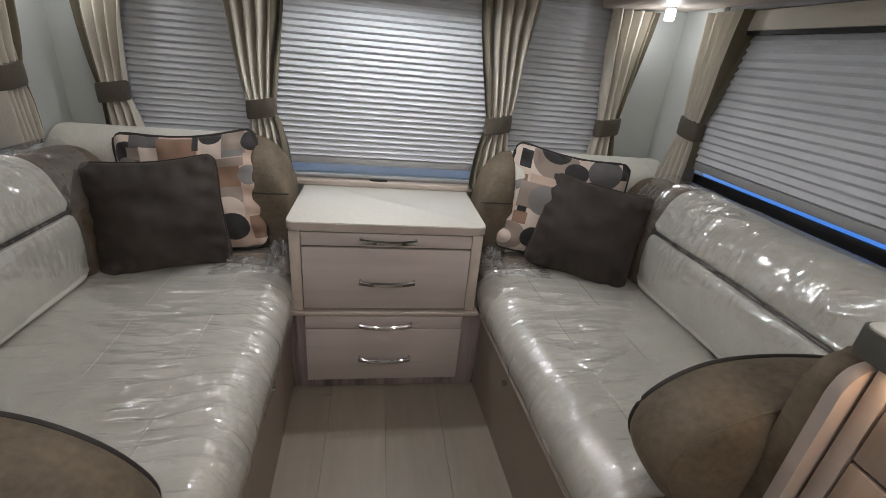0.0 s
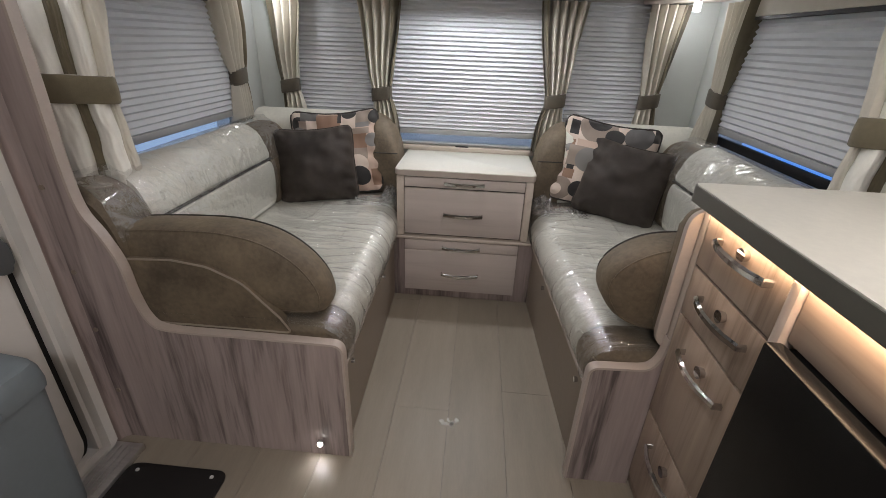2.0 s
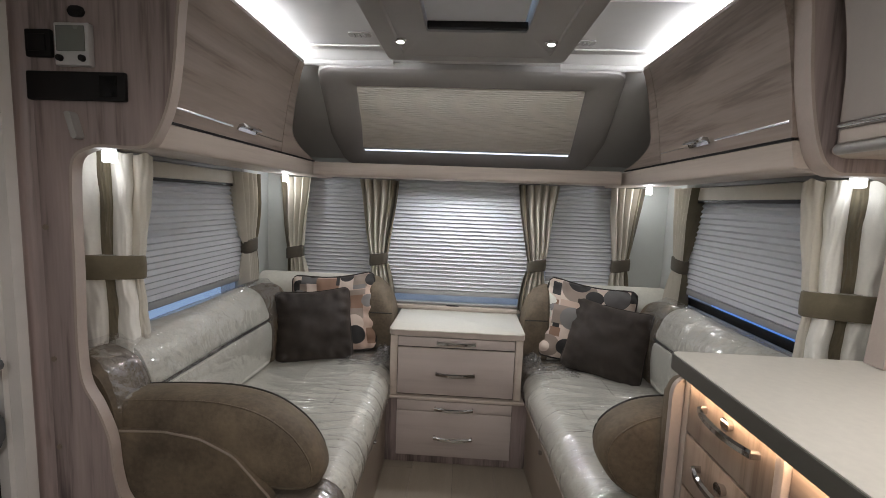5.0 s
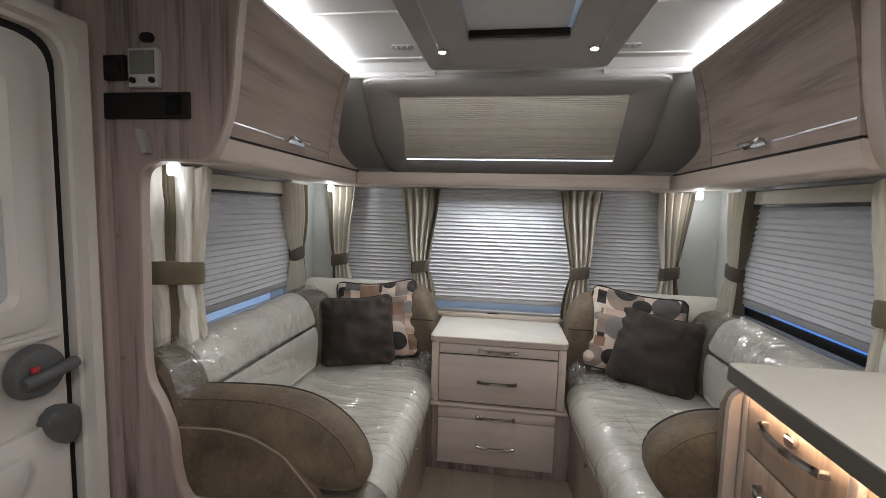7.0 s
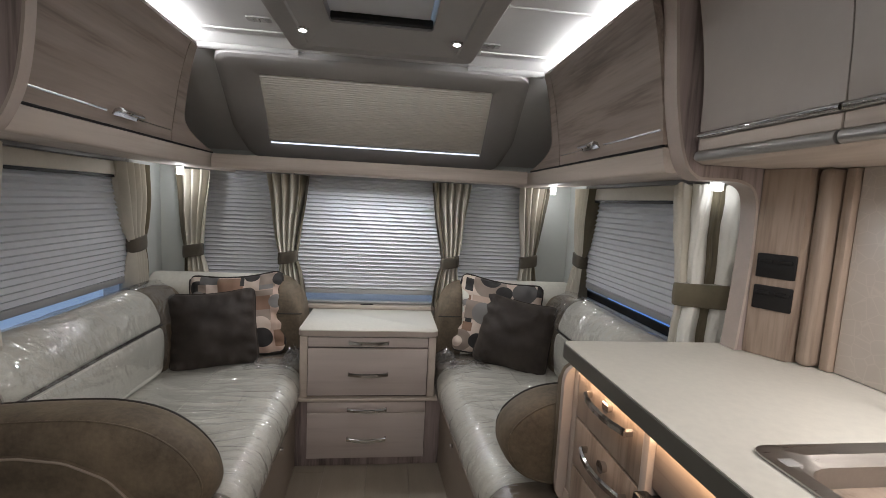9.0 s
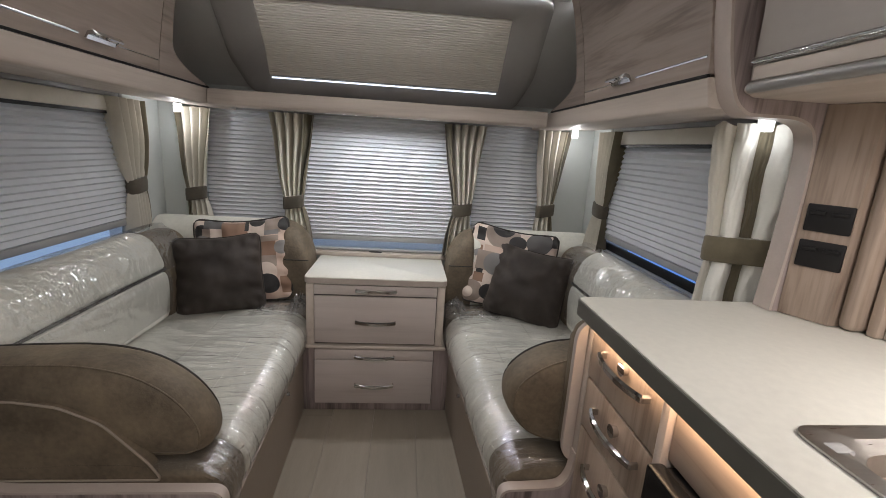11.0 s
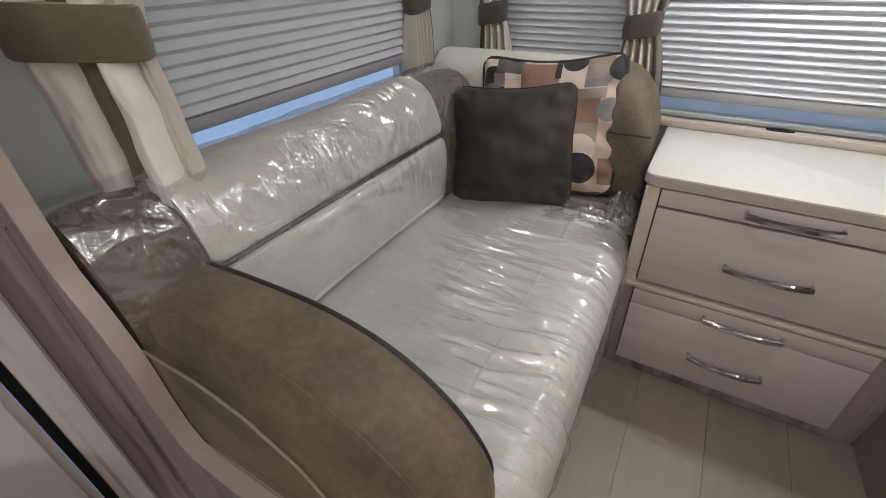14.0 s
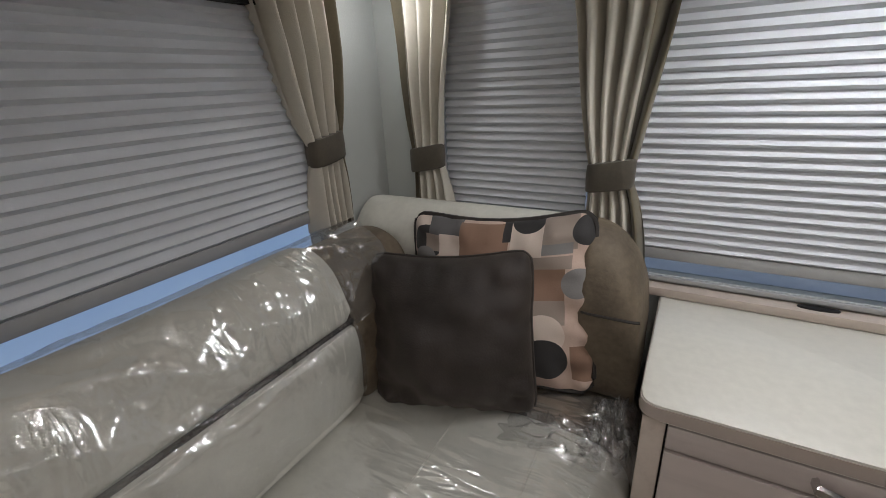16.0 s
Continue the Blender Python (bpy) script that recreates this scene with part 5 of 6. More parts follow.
# ---- scatter pillows ----
def pillow(name, centre, size, thick, m_rot, material, label, sag=0.0, seed=1):
    """A square pillow with pinched corners, puckers along the edge and piping. m_rot: rotation; local x across, z up, y the thin way."""
    th = thing(name, centre, label, "cushion", "scatter cushions")
    rnd = random.Random(seed)
    n = 40
    bm = bmesh.new()
    uvl = bm.loops.layers.uv.new("uv")
    M = Matrix.Translation(centre) @ m_rot.to_4x4()
    w, h = size

    def pt(u, v, sgn):
        e = max(0.0, 1 - u * u) ** 0.55 * max(0.0, 1 - v * v) ** 0.55
        pinch = 0.065 + 0.012 * math.sin(seed)
        corner = 1 - 0.09 * (u * v) ** 8
        rim = 0.010 * noise.noise(Vector((3.2 * u + seed, 3.2 * v, 4.0)))
        x = (u * corner * (1 - pinch * (1 - v * v)) + rim * abs(u) ** 3) * w / 2 * 0.99
        z = v * corner * (1 - pinch * (1 - u * u) - sag * (1 - u * u) * (v > 0) * v) * h / 2 * 1.0
        wr = 0.022 * noise.noise(Vector((u * 2.0 + seed, v * 2.2, sgn))) + 0.004 * noise.noise(Vector((u * 7, v * 7, seed)))
        puck = 0.009 * math.sin(19 * v + 3 * seed + 5 * u) * max(0, abs(u) - 0.55) / 0.45 + 0.009 * math.sin(21 * u + seed + 4 * v) * max(0, abs(v) - 0.55) / 0.45
        return M @ Vector((x, sgn * (e * thick / 2 + (wr + puck) * min(1, 3 * e)), z))

    for sgn in (-1, 1):
        g = [[bm.verts.new(pt(math.sin(math.pi / 2 * (2 * i / n - 1)), math.sin(math.pi / 2 * (2 * j / n - 1)), sgn)) for i in range(n + 1)] for j in range(n + 1)]
        for j in range(n):
            for i in range(n):
                f = bm.faces.new((g[j][i], g[j][i + 1], g[j + 1][i + 1], g[j + 1][i]))
                for lp, (a, b) in zip(f.loops, ((i, j), (i + 1, j), (i + 1, j + 1), (i, j + 1))):
                    lp[uvl].uv = ((math.sin(math.pi / 2 * (2 * a / n - 1)) + 1) / 2, (math.sin(math.pi / 2 * (2 * b / n - 1)) + 1) / 2)
    bmesh.ops.remove_doubles(bm, verts=bm.verts[:], dist=1e-5)
    part("cover", bm, material, th, angle=80)
    loop = []
    for k in range(80):
        a = 2 * k / 20
        q = int(a // 2)
        t = -1 + (a - 2 * q)
        u, v = ((t, -1), (1, t), (-t, 1), (-1, -t))[q]
        loop.append(pt(u, v, 0.0))
    part("piping", tube(loop, 0.0045 if material is DARK_PILLOW else 0.0065, True, 6), DARK_PILLOW if material is DARK_PILLOW else PIPING, th, "dark piping")
    return th


def rot(rx, ry, rz):
    return Euler((radians(rx), radians(ry), radians(rz)), "XYZ").to_matrix()


pillow("scatter_pillow", (-0.730, 0.095, 0.650), (0.390, 0.375), 0.24, rot(-16, -4, 15), DARK_PILLOW, "square dark brown velvet pillow on the sofa", sag=0.05, seed=3)
pillow("patterned_pillow", (-0.660, 0.215, 0.692), (0.45, 0.43), 0.15, rot(-14, -4, 8), PRINT, "square geometric-print pillow in browns, black and cream", sag=0.10, seed=5)
pillow("scatter_pillow", (0.735, 0.085, 0.648), (0.395, 0.375), 0.24, rot(-18, 7, -28), DARK_PILLOW, "square dark brown velvet pillow on the sofa", sag=0.04, seed=7)
pillow("patterned_pillow", (0.665, 0.205, 0.700), (0.46, 0.43), 0.15, rot(-14, 6, -15), PRINT_B, "square geometric-print pillow in greys, black and cream", sag=0.08, seed=11)


# ---- galley unit ----
def galley():
    th = thing("galley_drawer_unit", (0.85, -1.15, 0), "oak-grain galley drawer unit with chrome pulls", "drawer unit")
    part("carcass", box(0.590, 1.115, -1.300, -0.978, 0.0, 0.912), WOOD_GALLEY, th)
    part("stile", box(0.572, 0.590, -1.003, -0.978, 0.55, 0.912, 0.004), WOOD_EDGE, th)
    for z0, z1 in ((0.775, 0.898), (0.645, 0.769), (0.325, 0.639), (0.06, 0.319)):
        d = part("drawer", box(0.572, 0.590, -1.292, -1.006, z0, z1, 0.002), WOOD_GALLEY, th)
        zh = {0.775: 0.862, 0.645: 0.722, 0.325: 0.575, 0.06: 0.255}[z0]
        handle(d, (0.572, -1.165, zh), (0, 1, 0), (-1, 0, 0), 0.175)
        bm = bmesh.new()
        bmesh.ops.create_cone(bm, cap_ends=True, segments=18, radius1=0.014, radius2=0.011, depth=0.014, matrix=pose(0.566, -1.165, zh + 0.012, 0, 90))
        part("catch", bm, CHROME, d, "round chrome push catch")
    th = thing("galley_cabinet", (0.85, -2.0, 0), "oak-grain galley cabinet under the worktop", "cabinet")
    part("carcass", box(0.592, 1.115, -2.9, -1.303, 0.0, 0.912), WOOD_GALLEY, th)
    part("pillar", box(0.560, 0.592, -1.327, -1.303, 0.60, 0.912, 0.008), WOOD_EDGE, th, "pale rounded pillar")
    part("fascia", box(0.572, 0.592, -2.9, -1.329, 0.800, 0.900, 0.002), WOOD_GALLEY_Y, th)
    part("led_strip", box(0.560, 0.570, -2.8, -0.99, 0.906, 0.9125), LED_WARM, th, "warm LED strip under the worktop")
    ov = thing("oven", (0.55, -1.65, 0.1), "black glass oven with protruding door", "oven")
    part("body", box(0.55, 0.592, -1.93, -1.335, 0.08, 0.790, 0.004), BLACK, ov)
    part("door", box(0.520, 0.55, -1.93, -1.350, 0.10, 0.812, 0.006), BLACK_GLASS, ov, "black glass door")


galley()


def worktop():
    th = thing("worktop", (0.83, -1.9, 0.93), "cream laminate galley worktop with dark edge", "worktop")
    bm = bmesh.new()
    # top and bottom sheets with the sink's hole
    o = [(0.542, -2.9), (0.542, -0.957), (1.116, -0.957), (1.116, -2.9)]
    h = [(0.652, -1.94), (0.652, -1.485), (0.985, -1.485), (0.985, -1.94)]
    oc = rounded(o, [0.002, 0.022, 0.002, 0.002], 5)
    hc = rounded(h, 0.03, 5)
    loft([[(x, y, 0.916) for x, y in hc], [(x, y, 0.953) for x, y in hc], [(x, y, 0.954) for x, y in oc], [(x, y, 0.916) for x, y in oc], [(x, y, 0.916) for x, y in hc]], True, False, bm)
    bmesh.ops.remove_doubles(bm, verts=bm.verts[:], dist=1e-5)
    part("slab", bm, TOP, th, angle=30)
    band = [(0.541, -2.9)] + rounded([(0.541, -2.0), (0.541, -0.956), (1.0, -0.956)], [0, 0.023, 0], 7)[1:-1] + [(1.02, -0.956)]
    part("edge_band", edge_band(band[::-1], "xy", 0.9155, 0.9515, 0.002, 0.003), TOP_EDGE, th, "dark olive-grey edge band")


worktop()


def sink():
    th = thing("sink", (0.81, -1.7, 0.95), "inset stainless steel sink", "sink")
    o = rrect(0.628, 1.010, -1.965, -1.460, 0.03, 6)
    i1 = rrect(0.655, 0.982, -1.937, -1.488, 0.05, 6)
    i2 = rrect(0.668, 0.969, -1.924, -1.501, 0.06, 6)
    i3 = rrect(0.70, 0.94, -1.89, -1.535, 0.06, 6)
    rings = [[(x, y, 0.9545) for x, y in o], [(x, y, 0.958) for x, y in o], [(x, y, 0.958) for x, y in i1], [(x, y, 0.945) for x, y in i2], [(x, y, 0.83) for x, y in i2], [(x, y, 0.815) for x, y in i3]]
    bm = loft(rings, True, False)
    bm.faces.new([v for v in bm.verts][-len(o):])
    part("bowl", bm, STEEL, th, angle=35)
    bm = bmesh.new()
    bmesh.ops.create_cone(bm, cap_ends=True, segments=20, radius1=0.035, radius2=0.03, depth=0.006, matrix=Matrix.Translation((0.82, -1.71, 0.819)))
    part("drain", bm, CHROME, th)
    part("clip", box(0.642, 0.668, -1.515, -1.495, 0.948, 0.9595, 0.003), MOULD_PALE, th, "small plastic clip")
    tp = thing("tap", (1.045, -1.485, 0.954), "chrome mixer tap with lever handle", "tap")
    bm = bmesh.new()
    bmesh.ops.create_cone(bm, cap_ends=True, segments=24, radius1=0.028, radius2=0.024, depth=0.014, matrix=Matrix.Translation((1.045, -1.485, 0.961)))
    part("base", bm, CHROME, tp)
    part("body", tube([(1.045, -1.485, 0.962), (1.045, -1.485, 0.99), (1.045, -1.485, 1.03)], 0.020, n=18), CHROME, tp)
    part("spout", tube([(1.045, -1.487, 1.015), (1.01, -1.55, 1.045), (0.96, -1.63, 1.06), (0.91, -1.70, 1.045), (0.90, -1.715, 1.02)], 0.012, n=12), CHROME, tp)
    part("valve", tube([(1.045, -1.48, 1.0), (1.03, -1.45, 1.0), (1.015, -1.425, 1.0)], 0.017, n=14), CHROME, tp)
    part("lever", box(1.0, 1.022, -1.425, -1.412, 0.98, 1.065, 0.006), CHROME, tp)


sink()


def galley_back():
    th = thing("socket_board", (1.07, -1.07, 0.954), "oak-grain upright board with black sockets", "panel", kind="structure")
    line = [(1.004, -1.022), (1.0475, -1.105), (1.116, -1.105), (1.116, -1.022)]
    part("board", prism(line, "xy", 0.955, 1.424, 0.002), WOOD_GALLEY, th)
    d = Vector((0.054, -0.103, 0)).normalized()
    nrm = Vector((-0.103, -0.054, 0)).normalized()
    for k, z in enumerate((1.185, 1.105)):
        so = thing("socket", (1.04, -1.07, z), "black double socket plate on the wood board", "socket", "galley sockets")
        c = Vector((1.0275, -1.067, z)) + nrm * 0.001
        bm = box(-0.041, 0.041, -0.005, 0.005, -0.03, 0.03, 0.003)
        M = Matrix.Translation(c) @ Matrix((d, -nrm, Vector((0, 0, 1)))).transposed().to_4x4()
        bm.transform(M)
        part("plate", bm, BLACK, so)
        for u in (-0.02, 0.02):
            bm = box(-0.014, 0.014, -0.003, 0.003, -0.004, 0.004, 0.001)
            bm.transform(M @ Matrix.Translation((u, -0.006, 0.012)))
            part("insert", bm, BLACK, so)
    part("pillar", box(1.062, 1.116, -1.142, -1.107, 0.955, 1.424, 0.014, 3), WOOD_GALLEY, th, "pale rounded pillar")
    part("trim", box(1.090, 1.116, -1.170, -1.148, 0.955, 1.424, 0.004), WOOD_GALLEY, th)
    ul = thing("under_locker_light", (0.96, -1.75, 1.39), "slim light under the galley locker", "light")
    part("body", box(0.93, 0.97, -2.05, -1.45, 1.414, 1.4245, 0.003), SILVER, ul)
    part("diffuser", box(0.935, 0.965, -2.045, -1.455, 1.4105, 1.4145, 0.001), glow("under_locker_diffuser", (1.0, 0.95, 0.88), 6.0), ul)
    alone("splash_panel", box(1.105, 1.118, -2.9, -1.172, 0.956, 1.424, 0.002), SPLASH, "pale splash panel with fine line pattern", "panel", kind="structure")
    part_top = thing("galley_locker", (0.95, -1.6, 1.43), "taupe gloss overhead galley locker with chrome rails", "locker")
    part("body", box(0.815, 1.115, -2.9, -1.024, 1.45, ZC - 0.004), LOCK_GREY, part_top)
    y = -1.048
    for k in range(4):
        y2 = y - (0.335 if k == 0 else 0.45)
        ring = curve2([(0.800, 1.497), (0.795, 1.60), (0.782, 1.70), (0.762, 1.79), (0.745, 1.85)], 4)
        prof = ring + [(x + 0.02, z) for x, z in reversed(ring)]
        dr = part("door", prism(prof, "xz", y2 + 0.003, y, 0.002), LOCK_GREY, part_top, "taupe gloss door")
        part("rail", tube([(0.796, y2 + 0.004, 1.488), (0.796, y - 0.002, 1.488)], 0.007, n=10), CHROME, dr, "chrome rail")
        part("lower_strip", box(0.798, 0.812, y2 + 0.003, y, 1.452, 1.480, 0.004), WOOD_PALE, part_top)
        part("lower_rail", tube([(0.800, y2 + 0.004, 1.440), (0.800, y - 0.002, 1.440)], 0.012, n=12), SATIN, part_top, "satin rail")
        y = y2
    bm = prism(rounded([(0.806, 1.449), (0.806, 1.435), (0.83, 1.425), (1.115, 1.425), (1.115, 1.449)], [0.01, 0.02, 0.02, 0, 0], 4), "xz", -2.9, -1.024)
    part("underside", bm, WOOD_PALE, part_top)


galley_back()


# ---- entrance door ----
def entrance():
    th = thing("door_1", (-1.11, -1.3, 0), "off-white moulded caravan entrance door, closed", "door", kind="structure")
    ya, yb, zt = -1.065, -1.62, 1.665
    o = rounded([(ya, 0.03), (ya, zt), (yb, zt), (yb, 0.03)], [0.05, 0.07, 0.07, 0.05], 7)
    part("leaf", prism(o, "yz", -1.152, -1.118, 0.004), DOOR_WHITE, th)
    # raised window frame and pane
    a = rounded([(-1.105, 0.985), (-1.105, 1.625), (-1.58, 1.625), (-1.58, 0.985)], 0.05, 7)
    b = rounded([(-1.125, 1.005), (-1.125, 1.605), (-1.56, 1.605), (-1.56, 1.005)], 0.045, 7)
    c = rounded([(-1.175, 1.045), (-1.175, 1.572), (-1.51, 1.572), (-1.51, 1.045)], 0.035, 7)
    d = rounded([(-1.188, 1.058), (-1.188, 1.56), (-1.498, 1.56), (-1.498, 1.058)], 0.03, 7)
    rings = [[(-1.118, y, z) for y, z in a], [(-1.108, y, z) for y, z in a], [(-1.098, y, z) for y, z in b], [(-1.096, y, z) for y, z in c], [(-1.110, y, z) for y, z in d], [(-1.117, y, z) for y, z in d]]
    wf = part("window_frame", loft(rings, True, False), DOOR_WHITE, th, angle=35)
    part("pane", prism(d, "yz", -1.1175, -1.1135), mat("frosted_door_pane", (0.46, 0.48, 0.50), 0.3, var=0.05), wf, "frosted grey-white pane")
    # lower mouldings
    part("waist_moulding", prism(rounded([(-1.078, 0.968), (-1.60, 0.968), (-1.60, 0.955), (-1.078, 0.955)], 0.004, 4), "yz", -1.118, -1.108, 0.003), DOOR_WHITE, th)
    o = rounded([(-1.08, 0.745), (-1.60, 0.745), (-1.60, 0.06), (-1.08, 0.06)], [0.02, 0.02, 0.03, 0.03], 6)
    part("pocket_panel", prism(o, "yz", -1.118, -1.103, 0.006), DOOR_WHITE, th)
    o = rounded([(-1.17, 0.70), (-1.60, 0.70), (-1.60, 0.60), (-1.21, 0.60)], [0.03, 0.02, 0.02, 0.05], 6)
    part("pocket_rim", prism(o, "yz", -1.103, -1.085, 0.006), DOOR_WHITE, th)
    # handle
    bm = bmesh.new()
    bmesh.ops.create_cone(bm, cap_ends=True, segments=36, radius1=0.066, radius2=0.056, depth=0.028, matrix=pose(-1.094, -1.150, 0.887, 0, 90))
    bmesh.ops.bevel(bm, geom=bm.edges[:], offset=0.004, segments=2, profile=0.5, affect="EDGES")
    h = part("handle", bm, GREY_PLASTIC, th, "round grey door handle", angle=50)
    part("grip", tube([(-1.075, -1.195, 0.872), (-1.068, -1.15, 0.880), (-1.07, -1.105, 0.887), (-1.078, -1.075, 0.887)], 0.016, n=10), GREY_PLASTIC, h)
    part("button", box(-1.078, -1.070, -1.178, -1.162, 0.894, 0.908, 0.002), RED, h, "red indicator")
    o = curve2([(-1.075, 0.775), (-1.12, 0.78), (-1.142, 0.76), (-1.13, 0.715), (-1.095, 0.68), (-1.068, 0.685), (-1.062, 0.735)], 5, True)
    part("latch", prism(o, "yz", -1.118, -1.082, 0.008), GREY_PLASTIC, th, "grey latch")
    part("seal", ring_prism(rounded([(-1.047, 0.015), (-1.047, 1.685), (-1.635, 1.685), (-1.635, 0.015)], 0.075, 7), rounded([(-1.062, 0.03), (-1.062, 1.668), (-1.62, 1.668), (-1.62, 0.03)], 0.07, 7), "yz", -1.150, -1.124), BLACK, th, "black rubber seal")
    fr = thing("door_frame", (-1.10, -1.0, 0), "off-white door frame around the entrance", "door frame", kind="structure")
    outer = rounded([(-1.003, 0.03), (-1.003, 1.735), (-1.68, 1.735), (-1.68, 0.03)], [0.002, 0.006, 0.006, 0.002], 7)
    inner = rounded([(-1.047, 0.032), (-1.047, 1.685), (-1.635, 1.685), (-1.635, 0.032)], [0.002, 0.075, 0.075, 0.002], 7)
    rings = [[(-1.119, y, z) for y, z in outer], [(-1.072, y, z) for y, z in outer], [(-1.066, -1.34 + (y + 1.34) * 0.985, 0.9 + (z - 0.9) * 0.992) for y, z in outer],
             [(-1.069, -1.34 + (y + 1.34) * 1.05, 0.9 + (z - 0.9) * 1.02) for y, z in inner], [(-1.095, -1.34 + (y + 1.34) * 1.035, 0.9 + (z - 0.9) * 1.015) for y, z in inner], [(-1.098, y, z) for y, z in inner], [(-1.152, y, z) for y, z in inner]]
    part("frame", loft(rings, True, False), DOOR_WHITE, fr, angle=35)
    part("sill", box(-1.155, -0.985, -1.70, -1.003, 0.0, 0.022, 0.004), ALU, fr, "ribbed aluminium sill")
    for k in range(4):
        part("sill_rib", box(-1.075 + k * 0.02, -1.067 + k * 0.02, -1.69, -1.02, 0.022, 0.026, 0.001), ALU, fr)
    # waste bin hung on the door
    bn = thing("door_bin", (-1.02, -1.42, 0.1), "blue-grey plastic waste bin on the door", "bin")
    rings = []
    for z, k in ((0.10, 0.90), (0.12, 0.93), (0.35, 0.97), (0.50, 1.0)):
        rings.append([(-1.083 + (x + 1.083) * k, -1.40 + (y + 1.40) * k, z) for x, y in rrect(-1.083, -0.945, -1.58, -1.225, 0.035, 5)])
    part("body", loft(rings), BIN_GREY, bn)
    rings = []
    for z, k, o in ((0.502, 1.03, 0), (0.520, 1.04, 0), (0.555, 1.02, 0.0), (0.572, 0.98, 0.0), (0.578, 0.9, 0.0)):
        rings.append([(-1.083 + (x + 1.083) * k, -1.40 + (y + 1.40) * k, z + 0.12 * (-1.0 - x)) for x, y in rrect(-1.083, -0.945, -1.58, -1.225, 0.035, 5)])
    lid = part("lid", loft(rings), BIN_GREY, bn, "hinged lid")
    part("lip", box(-0.945, -0.932, -1.46, -1.34, 0.500, 0.516, 0.004), BIN_GREY, lid)
    part("clip", ring_prism(rrect(-1.045, -1.025, -1.29, -1.265, 0.003), rrect(-1.042, -1.028, -1.287, -1.268, 0.003), "xy", 0.578, 0.5825), BLACK, lid)
    for o in (th, fr):
        o.location += Vector((0.03, -0.040, 0))
    bn.location += Vector((0.03, -0.02, -0.03))
    mt = thing("door_mat", (-0.78, -1.28, 0), "black rubber step mat with rounded corners", "mat")
    part("mat", prism(rrect(-0.955, -0.645, -1.46, -1.10, 0.03), "xy", 0.0, 0.008, 0.002), BLACK, mt)
    for x in (-0.685, -0.92):
        bm = bmesh.new()
        bmesh.ops.create_cone(bm, cap_ends=True, segments=12, radius1=0.006, radius2=0.005, depth=0.003, matrix=Matrix.Translation((x, -1.125, 0.0095)))
        part("stud", bm, SILVER, mt)


entrance()


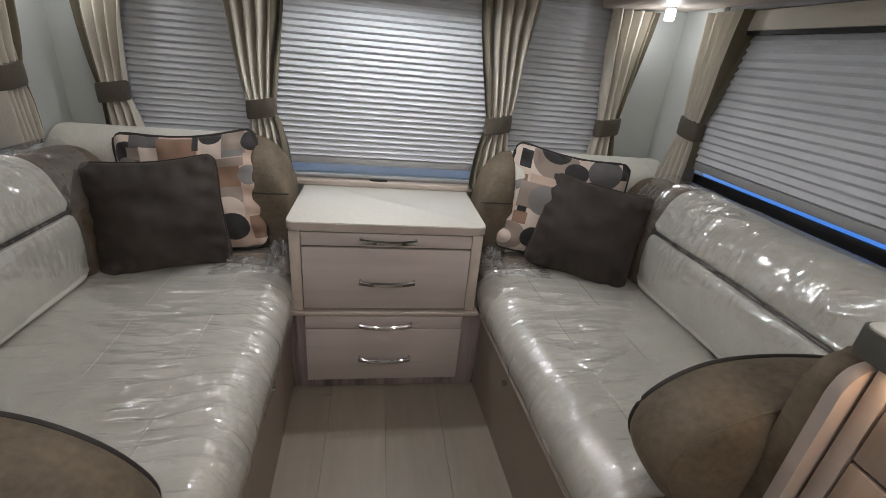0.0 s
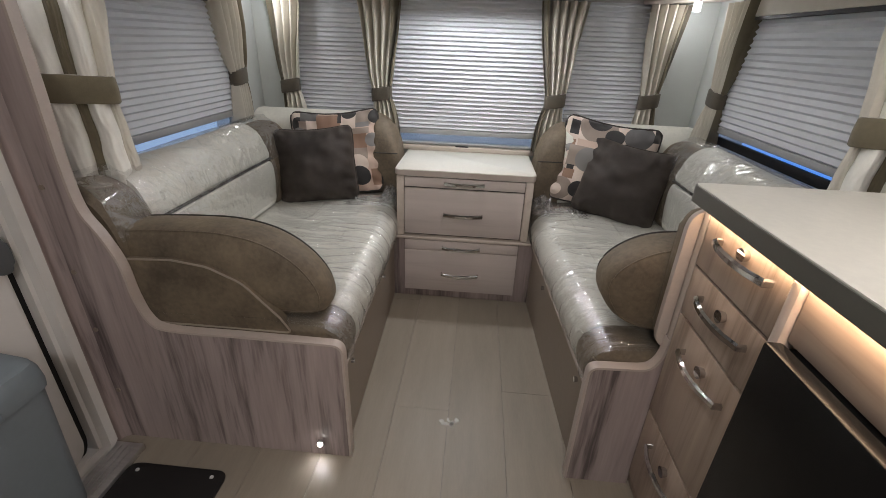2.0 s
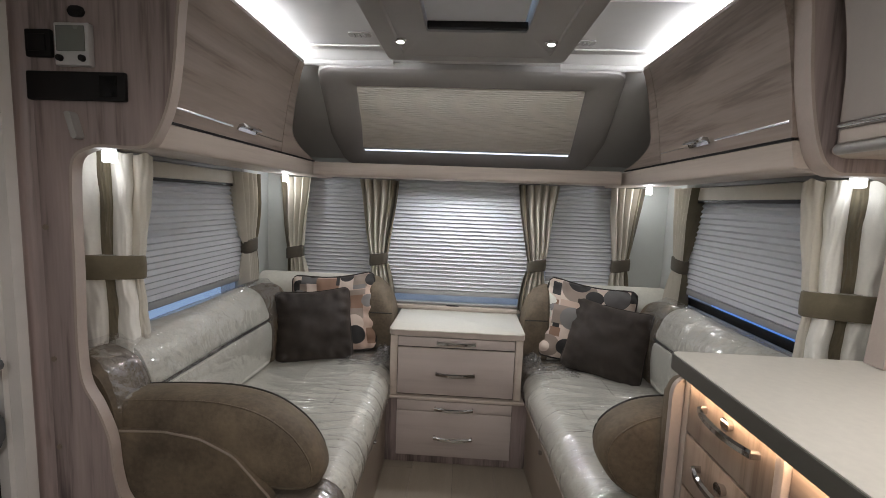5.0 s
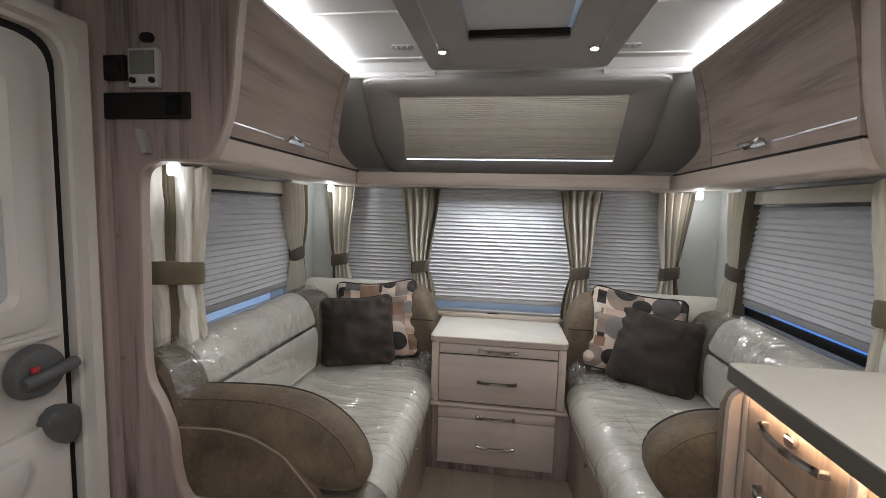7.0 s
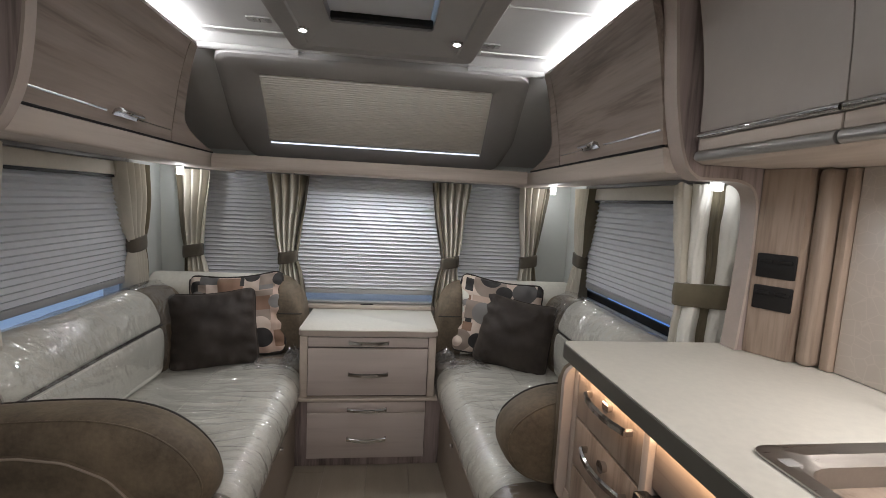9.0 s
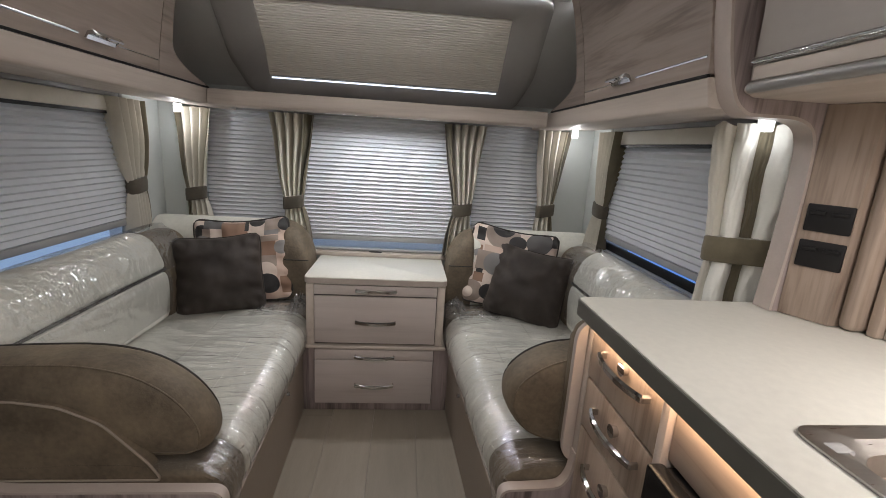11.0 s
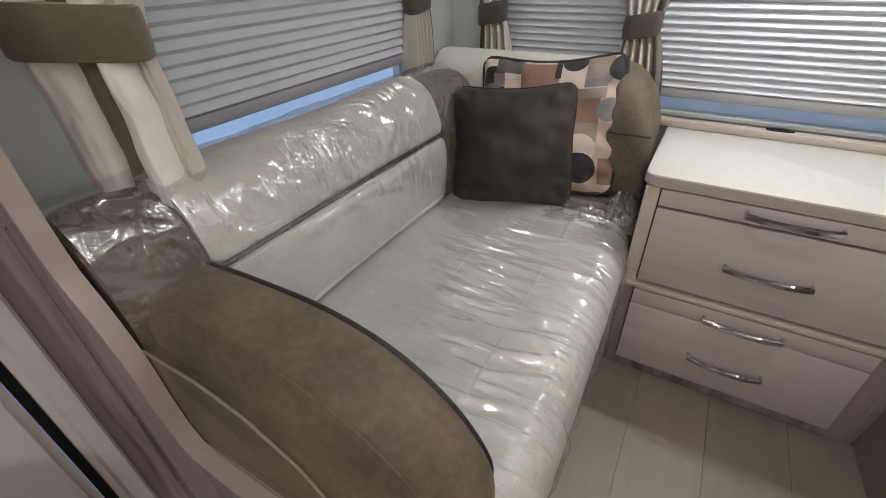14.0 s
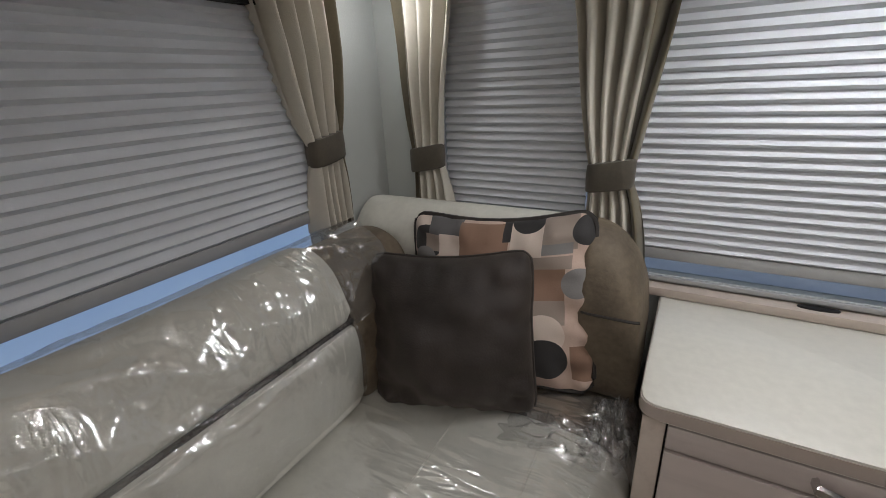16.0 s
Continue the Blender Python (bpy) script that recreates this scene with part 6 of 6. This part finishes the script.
# ---- fittings on the end panel ----
def fittings():
    f = -1.0
    th = thing("heating_control", (-0.91, f, 1.58), "silver heating control with grey display", "control panel")
    part("case", box(-0.957, -0.872, f - 0.018, f, 1.585, 1.682, 0.004), SILVER, th)
    part("display", box(-0.949, -0.880, f - 0.021, f - 0.016, 1.617, 1.674, 0.001), DISPLAY, th, "grey display")
    for x in (-0.942, -0.887):
        bm = bmesh.new()
        bmesh.ops.create_cone(bm, cap_ends=True, segments=16, radius1=0.008, radius2=0.007, depth=0.008, matrix=pose(x, f - 0.021, 1.601, 90))
        part("knob", bm, BLACK, th)
    th = thing("switch_plate", (-1.0, f, 1.61), "square black switch plate", "switch")
    part("plate", box(-1.036, -0.972, f - 0.012, f, 1.605, 1.669, 0.004), BLACK, th)
    part("rocker", box(-1.026, -0.982, f - 0.016, f - 0.011, 1.617, 1.657, 0.003), BLACK, th)
    th = thing("radio_panel", (-0.92, f, 1.51), "long black control panel", "control panel")
    part("plate", box(-1.039, -0.793, f - 0.012, f, 1.507, 1.574, 0.004), BLACK, th)
    part("display", box(-0.855, -0.812, f - 0.014, f - 0.011, 1.516, 1.565, 0.001), BLACK_GLASS, th, "dark display")
    th = thing("sensor", (-0.91, f, 1.71), "small dark oval sensor", "sensor")
    part("cap", prism(rrect(-0.928, -0.892, 1.699, 1.722, 0.009), "xz", f - 0.010, f, 0.003), BLACK, th)
    th = thing("coat_hook", (-0.925, f, 1.45), "pale plastic coat hook", "hook")
    part("hook", prism(rounded([(-0.940, 1.480), (-0.925, 1.480), (-0.908, 1.420), (-0.923, 1.416)], 0.004, 4), "xz", f - 0.022, f, 0.003), MOULD_PALE, th)
    th = thing("floor_light", (-0.385, f, 0.04), "small lit floor-level spotlight on the end panel", "light")
    bm = bmesh.new()
    bmesh.ops.create_cone(bm, cap_ends=True, segments=20, radius1=0.012, radius2=0.010, depth=0.01, matrix=pose(-0.385, f - 0.005, 0.055, 90))
    part("body", bm, CHROME, th)
    bm = bmesh.new()
    bmesh.ops.create_uvsphere(bm, u_segments=14, v_segments=8, radius=0.008, matrix=Matrix.Translation((-0.385, f - 0.011, 0.055)))
    part("lens", bm, LED_SPOT, th, "glowing lens")


fittings()
# Unseen fitting, added to house the galley fill lamp.
gl = thing("added_galley_light", (0, -2.75, ZC), "added unseen round ceiling light over the galley", "light")
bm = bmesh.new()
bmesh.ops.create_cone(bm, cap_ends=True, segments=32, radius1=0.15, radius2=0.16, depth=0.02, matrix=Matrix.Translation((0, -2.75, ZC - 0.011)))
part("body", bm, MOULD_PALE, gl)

# ---- floor planks ----
def planks():
    w, L = 0.199, 1.22
    rnd = random.Random(4)
    cache = {}
    for k in range(-6, 6):
        x0, x1 = max(XL, 0.008 + k * w), min(XR, 0.008 + (k + 1) * w)
        if x1 - x0 < 0.02:
            continue
        y = YF - (0.35 + 0.61 * (k % 2) + 0.12 * (k % 3))
        cuts = [YF]
        while y > YB + 0.1:
            cuts.append(y)
            y -= L
        cuts.append(YB)
        for a, b in zip(cuts, cuts[1:]):
            key = (round(x1 - x0, 4), round(a - b, 4))
            if key not in cache:
                bm = box(-(x1 - x0) / 2 + 0.0005, (x1 - x0) / 2 - 0.0005, -(a - b) / 2 + 0.0005, (a - b) / 2 - 0.0005, -0.012, 0.0)
                cache[key] = finish("plank", bm, PLANK, False)
            ob = new("plank", cache[key])
            ob.location = ((x0 + x1) / 2, (a + b) / 2, 0)
            ob.parent = floor


planks()
